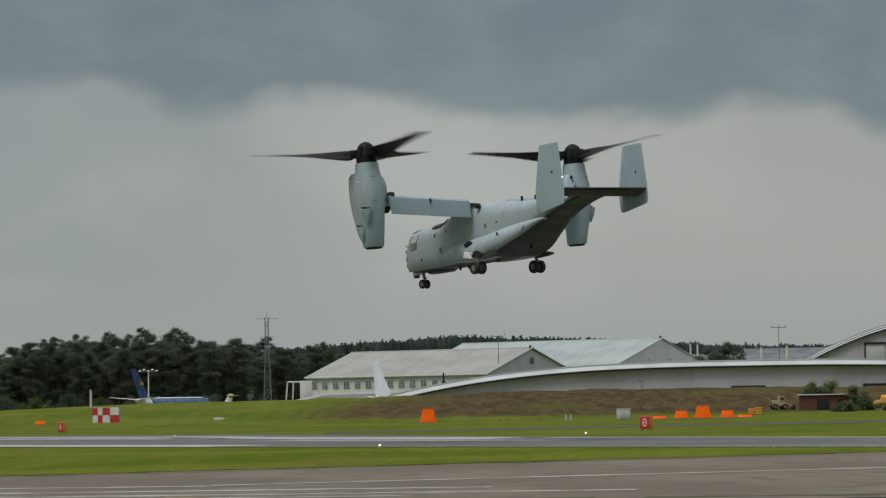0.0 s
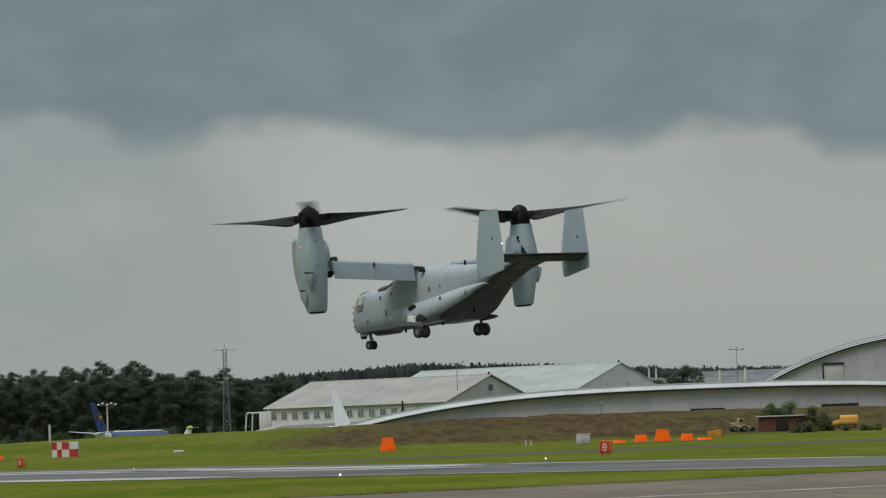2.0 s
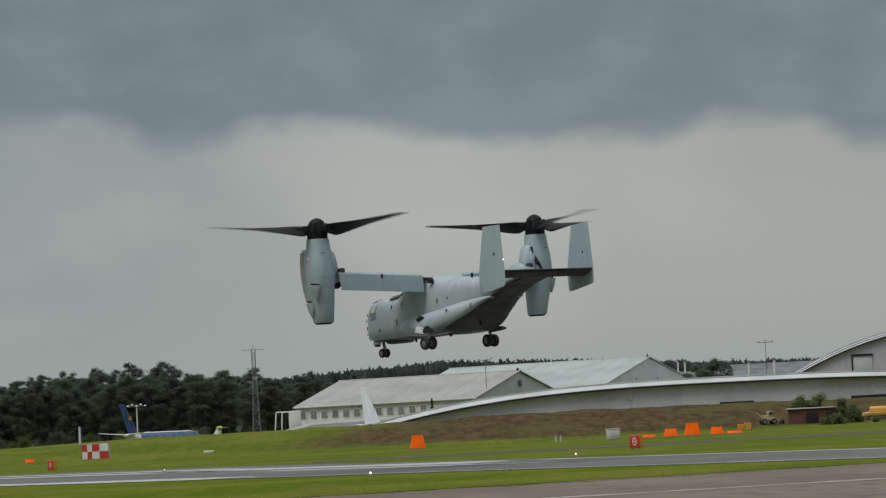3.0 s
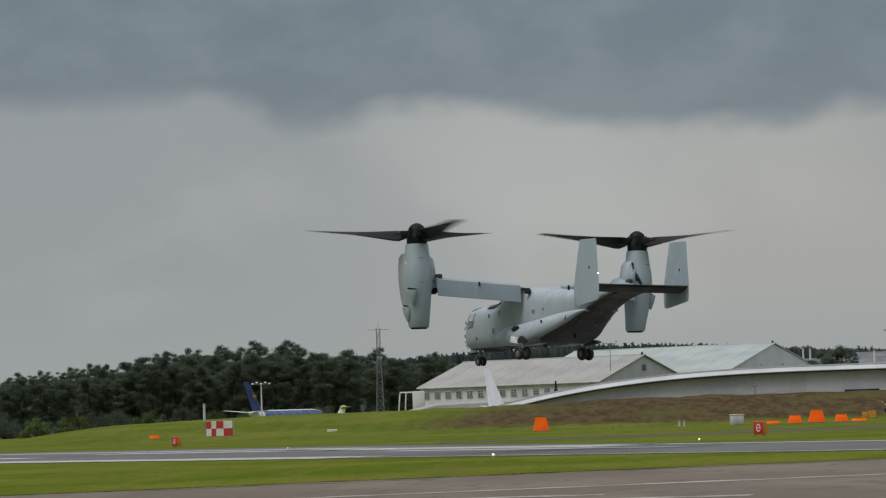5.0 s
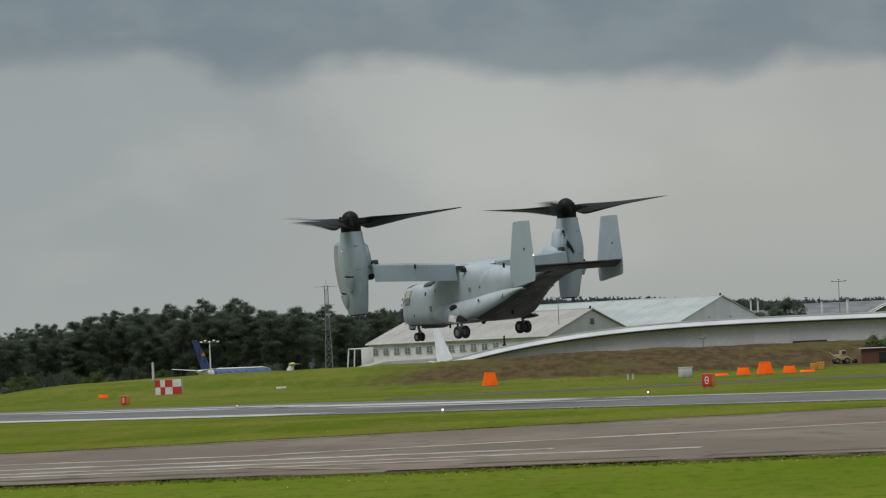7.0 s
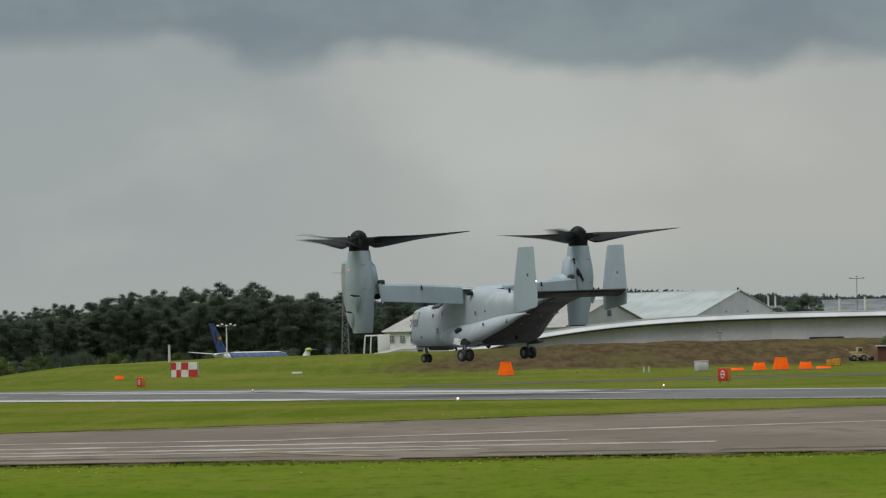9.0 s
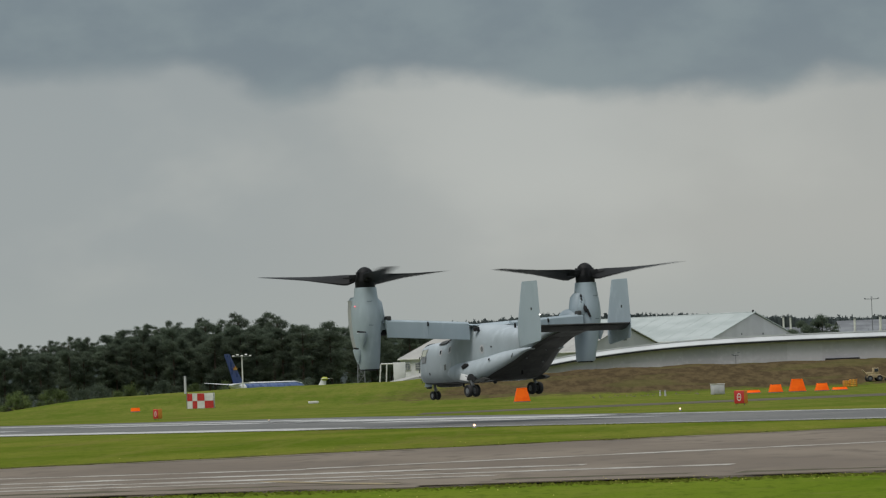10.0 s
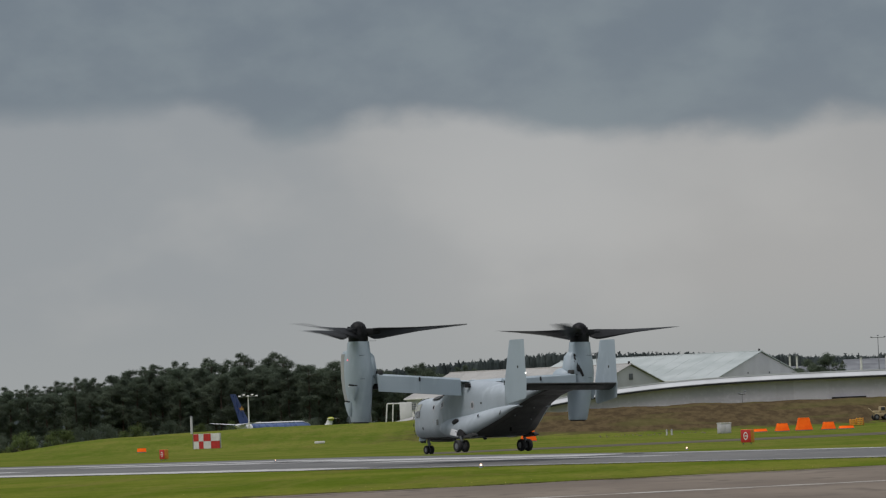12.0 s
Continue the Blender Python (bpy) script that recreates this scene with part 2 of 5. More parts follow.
AMBER = material("amber_orange_board", ((0.72, 0.27, 0.03), (0.6, 0.22, 0.03)), rough=0.6)
RED = material("red_sign_face", ((0.55, 0.035, 0.03), (0.45, 0.03, 0.025)), rough=0.5)
PALE = material("white_board_paint", ((0.72, 0.72, 0.68), (0.60, 0.60, 0.57)), rough=0.6, scale=1.0)
ROOF_PALE = material("pale_sheet_roof", ((0.345, 0.338, 0.312), (0.29, 0.286, 0.268), (0.375, 0.368, 0.345)), rough=0.6, scale=0.12, fine=1.5, bump=0.05)
ROOF_WHITE = material("bright_metal_roof_edge", ((0.56, 0.58, 0.59), (0.48, 0.50, 0.51)), rough=0.5, metal=0.0, scale=0.15, fine=2.0, bump=0.03)
ROOF_GREEN = material("pale_green_grey_roof_sheet", gloss=0.2, colours=((0.40, 0.44, 0.43), (0.34, 0.38, 0.37)), rough=0.6, scale=0.12, fine=1.5, bump=0.05)
CLAD = material("grey_wall_cladding", ((0.50, 0.475, 0.525), (0.45, 0.428, 0.475), (0.53, 0.505, 0.555)), rough=0.55, scale=0.1, fine=1.2, bump=0.04, random_tint=0.06)
CLAD_PALE = material("pale_grey_gable_cladding", ((0.54, 0.54, 0.555), (0.49, 0.49, 0.505)), rough=0.6, scale=0.2, fine=1.5, bump=0.04)
WALL_WHITE = material("off_white_rendered_wall", ((0.68, 0.68, 0.67), (0.58, 0.58, 0.575)), rough=0.7, scale=0.3)
SLATE = material("grey_factory_roof", gloss=0.1, colours=((0.185, 0.195, 0.205), (0.135, 0.142, 0.152)), rough=0.6, scale=0.2)
BRICK = material("red_brown_brickwork", gloss=0.05, colours=((0.165, 0.078, 0.060), (0.130, 0.062, 0.050), (0.20, 0.105, 0.082)), rough=0.8, scale=1.2, fine=12.0)
BARK = material("pine_bark", ((0.085, 0.055, 0.038), (0.05, 0.035, 0.028)), rough=0.9, scale=1.5)
# Pine green lightened so that its colour holds the distance haze.
LEAF = material("hazed_pine_foliage", gloss=0.02, thin=0.62, colours=((0.116, 0.148, 0.108), (0.132, 0.162, 0.114), (0.130, 0.158, 0.112)), rough=0.7, scale=0.25, fine=2.0, random_tint=0.16, bump=0.0)
LEAF_LIGHT = material("broadleaf_foliage", gloss=0.03, thin=0.45, colours=((0.110, 0.148, 0.056), (0.138, 0.174, 0.068), (0.090, 0.122, 0.048)), rough=0.7, scale=0.3, fine=2.0, random_tint=0.3, bump=0.0)
LEAF_BUSH = material("pale_bush_foliage", gloss=0.03, thin=0.45, colours=((0.150, 0.190, 0.090), (0.185, 0.225, 0.105), (0.125, 0.160, 0.076)), rough=0.7, scale=0.6, fine=3.0, random_tint=0.2, bump=0.0)
# Bluish foliage colour with the haze of the distance painted in.
LEAF_FAR = material("hazed_far_wood_foliage", gloss=0.03, thin=0.45, colours=((0.074, 0.092, 0.092), (0.090, 0.108, 0.106)), rough=0.8, scale=0.05, fine=0.6, bump=0.0, random_tint=0.25, island=True)
BLADES = material("grass_blades", gloss=0.03, thin=0.45, colours=((0.148, 0.184, 0.026), (0.178, 0.190, 0.036), (0.128, 0.160, 0.022)), rough=0.7, scale=0.15, fine=4.0, random_tint=0.12, bump=0.0, island=True)
PETAL = material("yellow_flower_petals", gloss=0.05, colours=((0.62, 0.54, 0.14), (0.55, 0.48, 0.14)), rough=0.6)
LAMP_WARM = glow("lit_runway_lamp", (1.0, 0.66, 0.44), 2.6)
LAMP_RED = glow("lit_red_marker", (1.0, 0.16, 0.18), 1.6)
LAMP_WHITE = glow("lit_white_marker", (1.0, 0.97, 0.9), 3.0)

# ---- mesh helpers ----


def part(name, bm, mat, parent=None, label="", smooth=True):
    """Link a bmesh as one mesh object under a thing or a part."""
    me = bpy.data.meshes.new(name)
    bm.to_mesh(me)
    bm.free()
    me.materials.append(mat)
    if smooth:
        me.polygons.foreach_set("use_smooth", [True] * len(me.polygons))
        me.set_sharp_from_angle(angle=radians(38))
    ob = new(name, me)
    ob.parent = parent
    return tagged(ob, label)


def shared(name, me, parent, m):
    ob = new(name, me)
    ob.parent, ob.matrix_basis = parent, m
    return ob


def thing(name, label, category, m=None, group="", kind=""):
    ob = new(name)
    ob.empty_display_size = 0.2
    if m is not None:
        ob.matrix_basis = m
    return tagged(ob, label, category, group, kind)


def raw(name, verts, faces, mat, parent=None, label="", smooth=False):
    me = bpy.data.meshes.new(name)
    me.from_pydata([tuple(map(float, v)) for v in verts], [], [tuple(map(int, f)) for f in faces])
    me.materials.append(mat)
    if smooth:
        me.polygons.foreach_set("use_smooth", [True] * len(me.polygons))
    ob = new(name, me)
    ob.parent = parent
    return tagged(ob, label)


def box(bm, size, m=None, bevel=0.0):
    made = bmesh.ops.create_cube(bm, size=1.0, matrix=(m or Matrix()) @ Matrix.Diagonal((*size, 1)))
    if bevel:
        edges = {e for v in made["verts"] for e in v.link_edges}
        bmesh.ops.bevel(bm, geom=list(edges), offset=bevel, segments=2, affect="EDGES", profile=0.5)
    return bm


def rod(bm, a, b, r1, r2=None, seg=12):
    a, b = Vector(a), Vector(b)
    turn = (b - a).to_track_quat("Z", "Y").to_matrix().to_4x4()
    bmesh.ops.create_cone(bm, cap_ends=True, segments=seg, radius1=r1, radius2=r1 if r2 is None else r2, depth=(b - a).length,
                          matrix=Matrix.Translation((a + b) / 2) @ turn)
    return bm


def loft(bm, rings, close=True):
    """Skin rings of equal point counts; cap both ends."""
    rows = [[bm.verts.new(p) for p in ring] for ring in rings]
    n = len(rows[0])
    for a, b in zip(rows, rows[1:]):
        for i in range(n):
            bm.faces.new((a[i], a[(i + 1) % n], b[(i + 1) % n], b[i]))
    if close:
        bm.faces.new(rows[0][::-1])
        bm.faces.new(rows[-1])
    bmesh.ops.recalc_face_normals(bm, faces=bm.faces)
    return bm


def oval(x, half, low, high, power=2.6, n=28, y0=0.0):
    """A rounded cross-section in the plane at x."""
    out = []
    for k in range(n):
        a = 2 * math.pi * k / n
        c, s = math.cos(a), math.sin(a)
        out.append((x, y0 + half * math.copysign(abs(c) ** (2 / power), c), (low + high) / 2 + (high - low) / 2 * math.copysign(abs(s) ** (2 / power), s)))
    return out


def disc(z, rx, ry, cx=0.0, cy=0.0, power=2.0, n=24):
    """A rounded cross-section at height z."""
    out = []
    for k in range(n):
        a = 2 * math.pi * k / n
        c, s = math.cos(a), math.sin(a)
        out.append((cx + rx * math.copysign(abs(c) ** (2 / power), c), cy + ry * math.copysign(abs(s) ** (2 / power), s), z))
    return out


def foil(chord, thick, n=8):
    """An aerofoil outline, nose at 0, tail at -chord."""
    up = [(-chord * u, thick * chord * 2.6 * (math.sqrt(u) * 0.6 - u * 0.6 + 0.0) + 0.0) for u in [(i / n) ** 1.6 for i in range(n + 1)]]
    return up + [(x, -z * 0.7) for x, z in up[-2:0:-1]]


# ---- ground, runway, taxiway ----


def crest(x):
    """Height of the bank's top along x."""
    return float(np.interp(x, (-84, -72, -60, -37, -9, 11, 39, 60, 85, 130), (0.0, 0.5, 2.1, 2.75, 2.9, 3.45, 3.45, 3.2, 2.6, 0.0)))


def lift(x, y):
    """Height of the ground: flat airfield with a long low bank."""
    up = min(max((y - 392) / 70, 0), 1)
    down = min(max((590 - y) / 90, 0), 1)
    up, down = up * up * (3 - 2 * up), down * down * (3 - 2 * down)
    rough = 0.26 * noise.noise((x * 0.16, y * 0.09, 1.0)) + 0.2 * noise.noise((x * 0.42, y * 0.2, 4.0)) + 0.1 * noise.noise((x * 1.1, y * 0.5, 6.0))
    return crest(x) * up * down + rough * up * down * (1.0 if x > -20 else 0.35)


def build_ground():
    xs = [-4000, -2000, -900, -400, -220] + list(np.arange(-160, 170.1, 1.5)) + [240, 500, 1000, 2200, 4000]
    ys = [-1500, -300, -60, 0, 40, 80, 120, 170, 220, 280, 340, 375] + list(np.arange(384, 500, 2.0)) + list(np.arange(500, 600, 10.0)) + [640, 760, 1000, 1600, 3000, 4900]
    verts = [(x, y, lift(x, y)) for y in ys for x in xs]
    w = len(xs)
    faces = [(j * w + i, j * w + i + 1, (j + 1) * w + i + 1, (j + 1) * w + i) for j in range(len(ys) - 1) for i in range(w - 1)]
    tagged(raw("ground", verts, faces, GROUND, smooth=True), "mown green airfield grass with a bare earth bank", "ground", kind="structure")


build_ground()


def slab(name, outline, mat, label, category, top=0.02, parent=None):
    """A thin paved sheet with an edge, from its outline."""
    bm = bmesh.new()
    low = [bm.verts.new((x, y, -0.05)) for x, y in outline]
    high = [bm.verts.new((x, y, top)) for x, y in outline]
    n = len(outline)
    bm.faces.new(high)
    for i in range(n):
        bm.faces.new((low[i], low[(i + 1) % n], high[(i + 1) % n], high[i]))
    bmesh.ops.recalc_face_normals(bm, faces=bm.faces)
    ob = part(name, bm, mat, parent, "", smooth=False)
    return tagged(ob, label, category, kind="structure") if category else ob


def ragged(a, b, n, size):
    """A line from a to b with an uneven edge."""
    out = []
    for i in range(n + 1):
        u = i / n
        x, y = a[0] + (b[0] - a[0]) * u, a[1] + (b[1] - a[1]) * u
        k = size * (noise.noise((x * 0.35, y * 0.35, 2.0)) + 0.6 * noise.noise((x * 1.7, y * 1.7, 5.0)))
        out.append((x, y + k))
    return out


runway = slab("runway", ragged((-150, 372), (24, 128), 160, 0.8) + [(70, 62), (130, 62)] + ragged((24, 165), (5, 203), 30, 0.8) + ragged((4, 206), (-13, 252), 30, 0.8)
              + ragged((-15, 254), (-45, 296), 30, 0.8) + [(-150, 440)], ASPHALT, "grey asphalt runway with worn white markings", "runway")
taxiway = slab("taxiway", [(-90, 82)] + ragged((-60, 79), (30, 63.5), 140, 0.5) + [(90, 55), (60, 100), (30, 120)] + ragged((24, 128), (-16, 104.5), 90, 0.9) + [(-60, 92), (-90, 92)],
               TAXI, "brown-grey worn taxiway with faded lines", "taxiway", top=0.03)
slab("link_road", ragged((-9, 252), (34, 268), 50, 1.6) + [(140, 308), (140, 338)] + ragged((34, 294), (-9, 268), 50, 1.6), ROAD, "narrow grey asphalt perimeter road", "road", top=0.015)


def stripe(a, b, width, mat, name, parent, top, cuts=12, wear=0.2):
    """A worn painted line on the paving, width across the line."""
    a, b = Vector((*a, 0)), Vector((*b, 0))
    side = Vector((-(b - a).y, (b - a).x, 0)).normalized() * width / 2
    bm = bmesh.new()
    left, right = [], []
    for i in range(cuts + 1):
        p = a.lerp(b, i / cuts)
        k = 1 + wear * noise.noise((p.x * 0.9, p.y * 0.9, 3.0))
        left.append(bm.verts.new(p + side * k + Vector((0, 0, top))))
        right.append(bm.verts.new(p - side * k + Vector((0, 0, top))))
    for i in range(cuts):
        bm.faces.new((right[i], right[i + 1], left[i + 1], left[i]))
    bmesh.ops.recalc_face_normals(bm, faces=bm.faces)
    return part(name, bm, mat, parent, "", smooth=False)


for a, b, w in (((-46, 231), (-10.5, 179.5), 4.6), ((-10.5, 178), (18, 138), 0.6),
                ((-46, 283), (-13, 234), 3.0), ((-17, 232), (4, 195), 5.2), ((4, 199), (22, 168.5), 1.6), ((-33, 252), (-14, 223), 3.2), ((-10, 207), (6, 180), 2.4), ((-52, 262), (-36, 236), 3.4)):
    stripe(a, b, w, LINE, "edge_line", runway, 0.026)
for a, b, w in (((-14.5, 90.2), (-6, 87.8), 0.8), ((-6, 88.6), (14, 97.2), 0.95), ((-15, 84.5), (1.0, 82.0), 1.1), ((-14, 80.5), (4.2, 77.2), 1.0), ((-12.5, 77.6), (-1, 75.4), 0.7)):
    stripe(a, b, w, LINE_FAINT, "guide_line", taxiway, 0.036, 60, 0.8)
stripe((-6.2, 77.4), (-3.0, 71.3), 0.55, LINE_OLD, "yellow_line", taxiway, 0.040)

for a, b, w in (((-14, 74.6), (-3, 72.6), 0.9), ((-1, 72.4), (3, 71.4), 0.7), ((4, 71.0), (9, 70.0), 0.9), ((-13, 104.6), (-4, 109.6), 0.7), ((2, 113.6), (11, 118.8), 0.6), ((-9, 76.8), (-5, 76.0), 0.5)):
    stripe(a, b, w, ROAD, "tar_patch", taxiway, 0.033, 24, 1.6)

SOIL = material("damp_verge_soil", gloss=0.0, colours=((0.050, 0.042, 0.030), (0.085, 0.072, 0.046), (0.035, 0.032, 0.022)), rough=0.95, scale=0.6, fine=4.0)
for a, b, w in (((-30, 74.0), (-4, 69.5), 0.5), ((-2.5, 69.3), (24, 64.75), 0.55)):
    stripe(a, b, w, SOIL, "soil_edge", taxiway, 0.044, 90, 1.5)
stripe((-40, 91.5), (23, 127.6), 0.5, SOIL, "soil_edge", taxiway, 0.044, 160, 1.5)

# ---- airfield markers ----


def height(x, y):
    return lift(x, y)


def marker(x, y, bottom, top, tall, depth, label, group="orange display markers"):
    """A fabric marker with sloping sides on a low frame."""
    ob = thing("marker_pyramid", label, "airfield marker", pose(x, y, height(x, y), rz=6), group)
    bm = bmesh.new()
    loft(bm, [[(sx * b / 2, sy * d / 2, z) for sx, sy in ((-1, -1), (1, -1), (1, 1), (-1, 1))] for b, d, z in ((bottom, depth, 0.06), ((bottom + top) / 2, depth * 0.72, tall * 0.5), (top, depth * 0.5, tall))])
    bmesh.ops.bevel(bm, geom=bm.edges[:], offset=0.03, segments=1, affect="EDGES")
    part("cover", bm, ORANGE, ob, "bright orange fabric cover")
    bm = bmesh.new()
    box(bm, (bottom * 0.98, depth * 0.98, 0.08), pose(0, 0, 0.03))
    part("base_frame", bm, STEEL, ob)
    bm = bmesh.new()
    box(bm, (top * 0.8, 0.02, 0.05), pose(0, -depth * 0.26, tall * 0.97, 0, 0, 0))
    part("hem", bm, ORANGE, ob)
    return ob


marker(-1.9, 371, 1.70, 1.05, 1.50, 1.2, "orange fabric display marker with sloping sides on the grass")
marker(26.9, 365, 1.72, 1.08, 1.34, 1.2, "orange fabric display marker, the tallest of a row")
marker(24.5, 363, 1.45, 1.05, 0.86, 1.0, "short orange fabric display marker with sloping sides")
marker(29.3, 363, 1.40, 1.02, 0.82, 1.0, "short orange fabric display marker with sloping sides")
marker(22.4, 368, 1.70, 1.45, 0.34, 0.9, "low flat orange display marker at the row's end")
marker(31.4, 366, 1.60, 1.40, 0.32, 0.9, "low flat orange display marker at the row's end")
marker(-47.6, 409, 1.10, 1.02, 0.48, 0.7, "low orange board marker on the green bank")


def sign(x, y, wide, tall, turn, label):
    """An airfield no-entry sign box: red face with a white ring and bar, amber side."""
    ob = thing("airfield_sign", label, "sign", pose(x, y, height(x, y), rz=turn), "red airfield signs")
    bm = bmesh.new()
    box(bm, (wide, 0.46, tall), pose(0, 0.08, 0.12 + tall / 2), 0.02)
    part("case", bm, AMBER, ob, "amber orange sign case")
    bm = bmesh.new()
    box(bm, (wide * 0.96, 0.03, tall * 0.96), pose(0, -0.16, 0.12 + tall / 2), 0.01)
    face = part("face", bm, RED, ob, "red sign face")
    bm = bmesh.new()
    r = min(wide, tall) * 0.34
    for k in range(24):
        a0, a1 = 2 * math.pi * k / 24, 2 * math.pi * (k + 1) / 24
        q = [(rr * math.cos(a) * 0.62, -0.182, 0.12 + tall / 2 + rr * math.sin(a)) for rr, a in ((r, a0), (r, a1), (r * 0.72, a1), (r * 0.72, a0))]
        bm.faces.new([bm.verts.new(p) for p in q])
    part("ring", bm, PALE, face, "white ring", smooth=False)
    bm = bmesh.new()
    box(bm, (r * 0.8, 0.01, r * 0.22), pose(0, -0.182, 0.12 + tall / 2))
    part("bar", bm, PALE, face, "white bar")
    for sx in (-1, 1):
        bm = bmesh.new()
        rod(bm, (sx * wide * 0.38, 0, -0.02), (sx * wide * 0.38, 0, 0.14), 0.03)
        part("leg", bm, STEEL, ob)
    return ob


sign(13.1, 228.5, 0.76, 0.86, -32, "red airfield sign with a white ring and bar, amber sides")
sign(-33.5, 304, 0.66, 0.84, -42, "red airfield sign with a white ring and bar, amber sides")


def checker_board(x, y):
    ob = thing("checkered_board", "red and white checkered airfield board on the grass bank", "airfield board", pose(x, y, height(x, y), rz=-4))
    wide, tall = 3.15, 1.78
    bm = bmesh.new()
    box(bm, (wide, 0.9, tall), pose(0, 0.47, tall / 2), 0.02)
    part("hut", bm, PALE, ob, "white painted hut body")
    cols, edges = 4, (0, 0.20, 0.38, 0.66, 1.0)
    for i in range(cols):
        for j in range(2):
            bm = bmesh.new()
            a, b = edges[i] * wide - wide / 2, edges[i + 1] * wide - wide / 2
            box(bm, (b - a - 0.03, 0.03, tall / 2 - 0.03), pose((a + b) / 2, -0.002, tall / 4 + j * tall / 2))
            part("panel", bm, RED if (i + j) % 2 == 1 else PALE, ob, smooth=False)
    for sx in (-1, 1):
        bm = bmesh.new()
        rod(bm, (sx * (wide / 2 + 0.05), 0, -0.2), (sx * (wide / 2 + 0.05), 0, tall + 0.1), 0.04)
        part("post", bm, STEEL, ob)
    return ob


checker_board(-40.1, 411)


def edge_light(x, y, label, r=0.11):
    ob = thing("runway_light", label, "runway light", pose(x, y, 0.0), "runway edge lights")
    bm = bmesh.new()
    rod(bm, (0, 0, 0), (0, 0, 0.09), 0.09, 0.06)
    part("stand", bm, STEEL, ob)
    bm = bmesh.new()
    bmesh.ops.create_icosphere(bm, subdivisions=2, radius=r, matrix=pose(0, 0, 0.13))
    part("lamp", bm, LAMP_WARM, ob, "glowing warm white lamp")


edge_light(-3.1, 162.5, "lit runway edge light on the grass verge", 0.055)
edge_light(8.3, 207.5, "lit runway edge light on the grass verge", 0.05)
# Only a small unlit white dot; the glow is added for its brightness.
edge_light(-18.8, 241, "small runway light beside the paving, its glow added", 0.03)


def cabinet(x, y):
    ob = thing("equipment_cabinet", "pale grey equipment cabinet on the grass", "cabinet", pose(x, y, height(x, y), rz=14))
    bm = bmesh.new()
    box(bm, (1.25, 1.1, 1.05), pose(0, 0, 0.55), 0.06)
    part("body", bm, CLAD_PALE, ob)
    bm = bmesh.new()
    box(bm, (1.33, 1.18, 0.08), pose(0, 0, 1.11), 0.03)
    part("lid", bm, PALE, ob)
    for sx in (-0.3, 0.3):
        bm = bmesh.new()
        box(bm, (0.54, 0.02, 0.85), pose(sx, -0.556, 0.55), 0.008)
        part("door", bm, CLAD_PALE, ob)


cabinet(18.8, 369)


def marker_post(x, y, tall, r, label):
    ob = thing("marker_post", label, "post", pose(x, y, height(x, y)))
    bm = bmesh.new()
    rod(bm, (0, 0, -0.1), (0, 0, tall), r, r * 0.9)
    part("shaft", bm, CLAD_PALE, ob)
    bm = bmesh.new()
    rod(bm, (0, 0, tall), (0, 0, tall + 0.1), r * 1.15, r * 0.6)
    part("cap", bm, STEEL, ob)


marker_post(-46.0, 452, 2.2, 0.17, "short grey post on the grass bank")
marker_post(13.2, 383, 0.55, 0.10, "small pale post at the bank's foot")
marker_post(13.75, 383, 0.55, 0.10, "small pale post at the bank's foot")


def stone_slab(x, y):
    ob = thing("concrete_block", "low pale concrete block lying in the grass", "concrete block", pose(x, y, height(x, y)))
    bm = bmesh.new()
    box(bm, (1.2, 0.7, 0.28), pose(0, 0, 0.12), 0.06)
    part("block", bm, PALE, ob)


stone_slab(-26.8, 412)

# ---- tiltrotor aircraft ----
# x forward, y to its left, z up; the nose tip is the origin.
SECTIONS = ((-1.20, 0.06, 0.88, 1.50), (-1.26, 0.13, 0.80, 1.66), (-1.42, 0.25, 0.72, 1.82), (-1.70, 0.43, 0.63, 2.08), (-2.0, 0.60, 0.57, 2.40), (-2.25, 0.73, 0.53, 2.60), (-2.7, 0.90, 0.50, 2.70),
            (-3.4, 1.05, 0.49, 2.75), (-4.6, 1.14, 0.48, 2.78), (-5.3, 1.16, 0.48, 2.84), (-5.7, 1.18, 0.48, 3.02), (-6.3, 1.2, 0.48, 3.36), (-7.2, 1.2, 0.49, 3.56), (-8.2, 1.2, 0.51, 3.58), (-9.4, 1.2, 0.55, 3.46), (-10.2, 1.2, 0.70, 3.38),
            (-11.2, 1.2, 1.07, 3.28), (-12.2, 1.18, 1.52, 3.22), (-13.0, 1.10, 1.95, 3.17), (-13.8, 0.98, 2.29, 3.14), (-14.8, 0.86, 2.65, 3.12), (-15.8, 0.78, 2.88, 3.10), (-16.6, 0.55, 2.99, 3.09))
# The sharp lower edge of the upswept tail: station, half width, height.
CHINE = ((-9.9, 1.45, 0.60), (-10.2, 1.75, 0.69), (-10.5, 1.88, 0.78), (-11.2, 1.72, 1.05), (-12.2, 1.34, 1.50), (-13.0, 1.14, 1.93), (-13.8, 1.00, 2.27), (-14.8, 0.90, 2.62), (-15.8, 0.85, 2.84), (-16.7, 0.80, 2.96))


def hull(x, a, off=0.0):
    """A point on the fuselage skin at station x and angle a (0: left side, 90: top)."""
    k = [s[0] for s in SECTIONS][::-1]
    half, low, high = (float(np.interp(x, k, [s[i] for s in SECTIONS][::-1])) for i in (1, 2, 3))
    c, s = math.cos(radians(a)), math.sin(radians(a))
    p = Vector((x, half * math.copysign(abs(c) ** 0.64, c), (low + high) / 2 + (high - low) / 2 * math.copysign(abs(s) ** 0.64, s)))
    return p + Vector((0, c, s)) * off


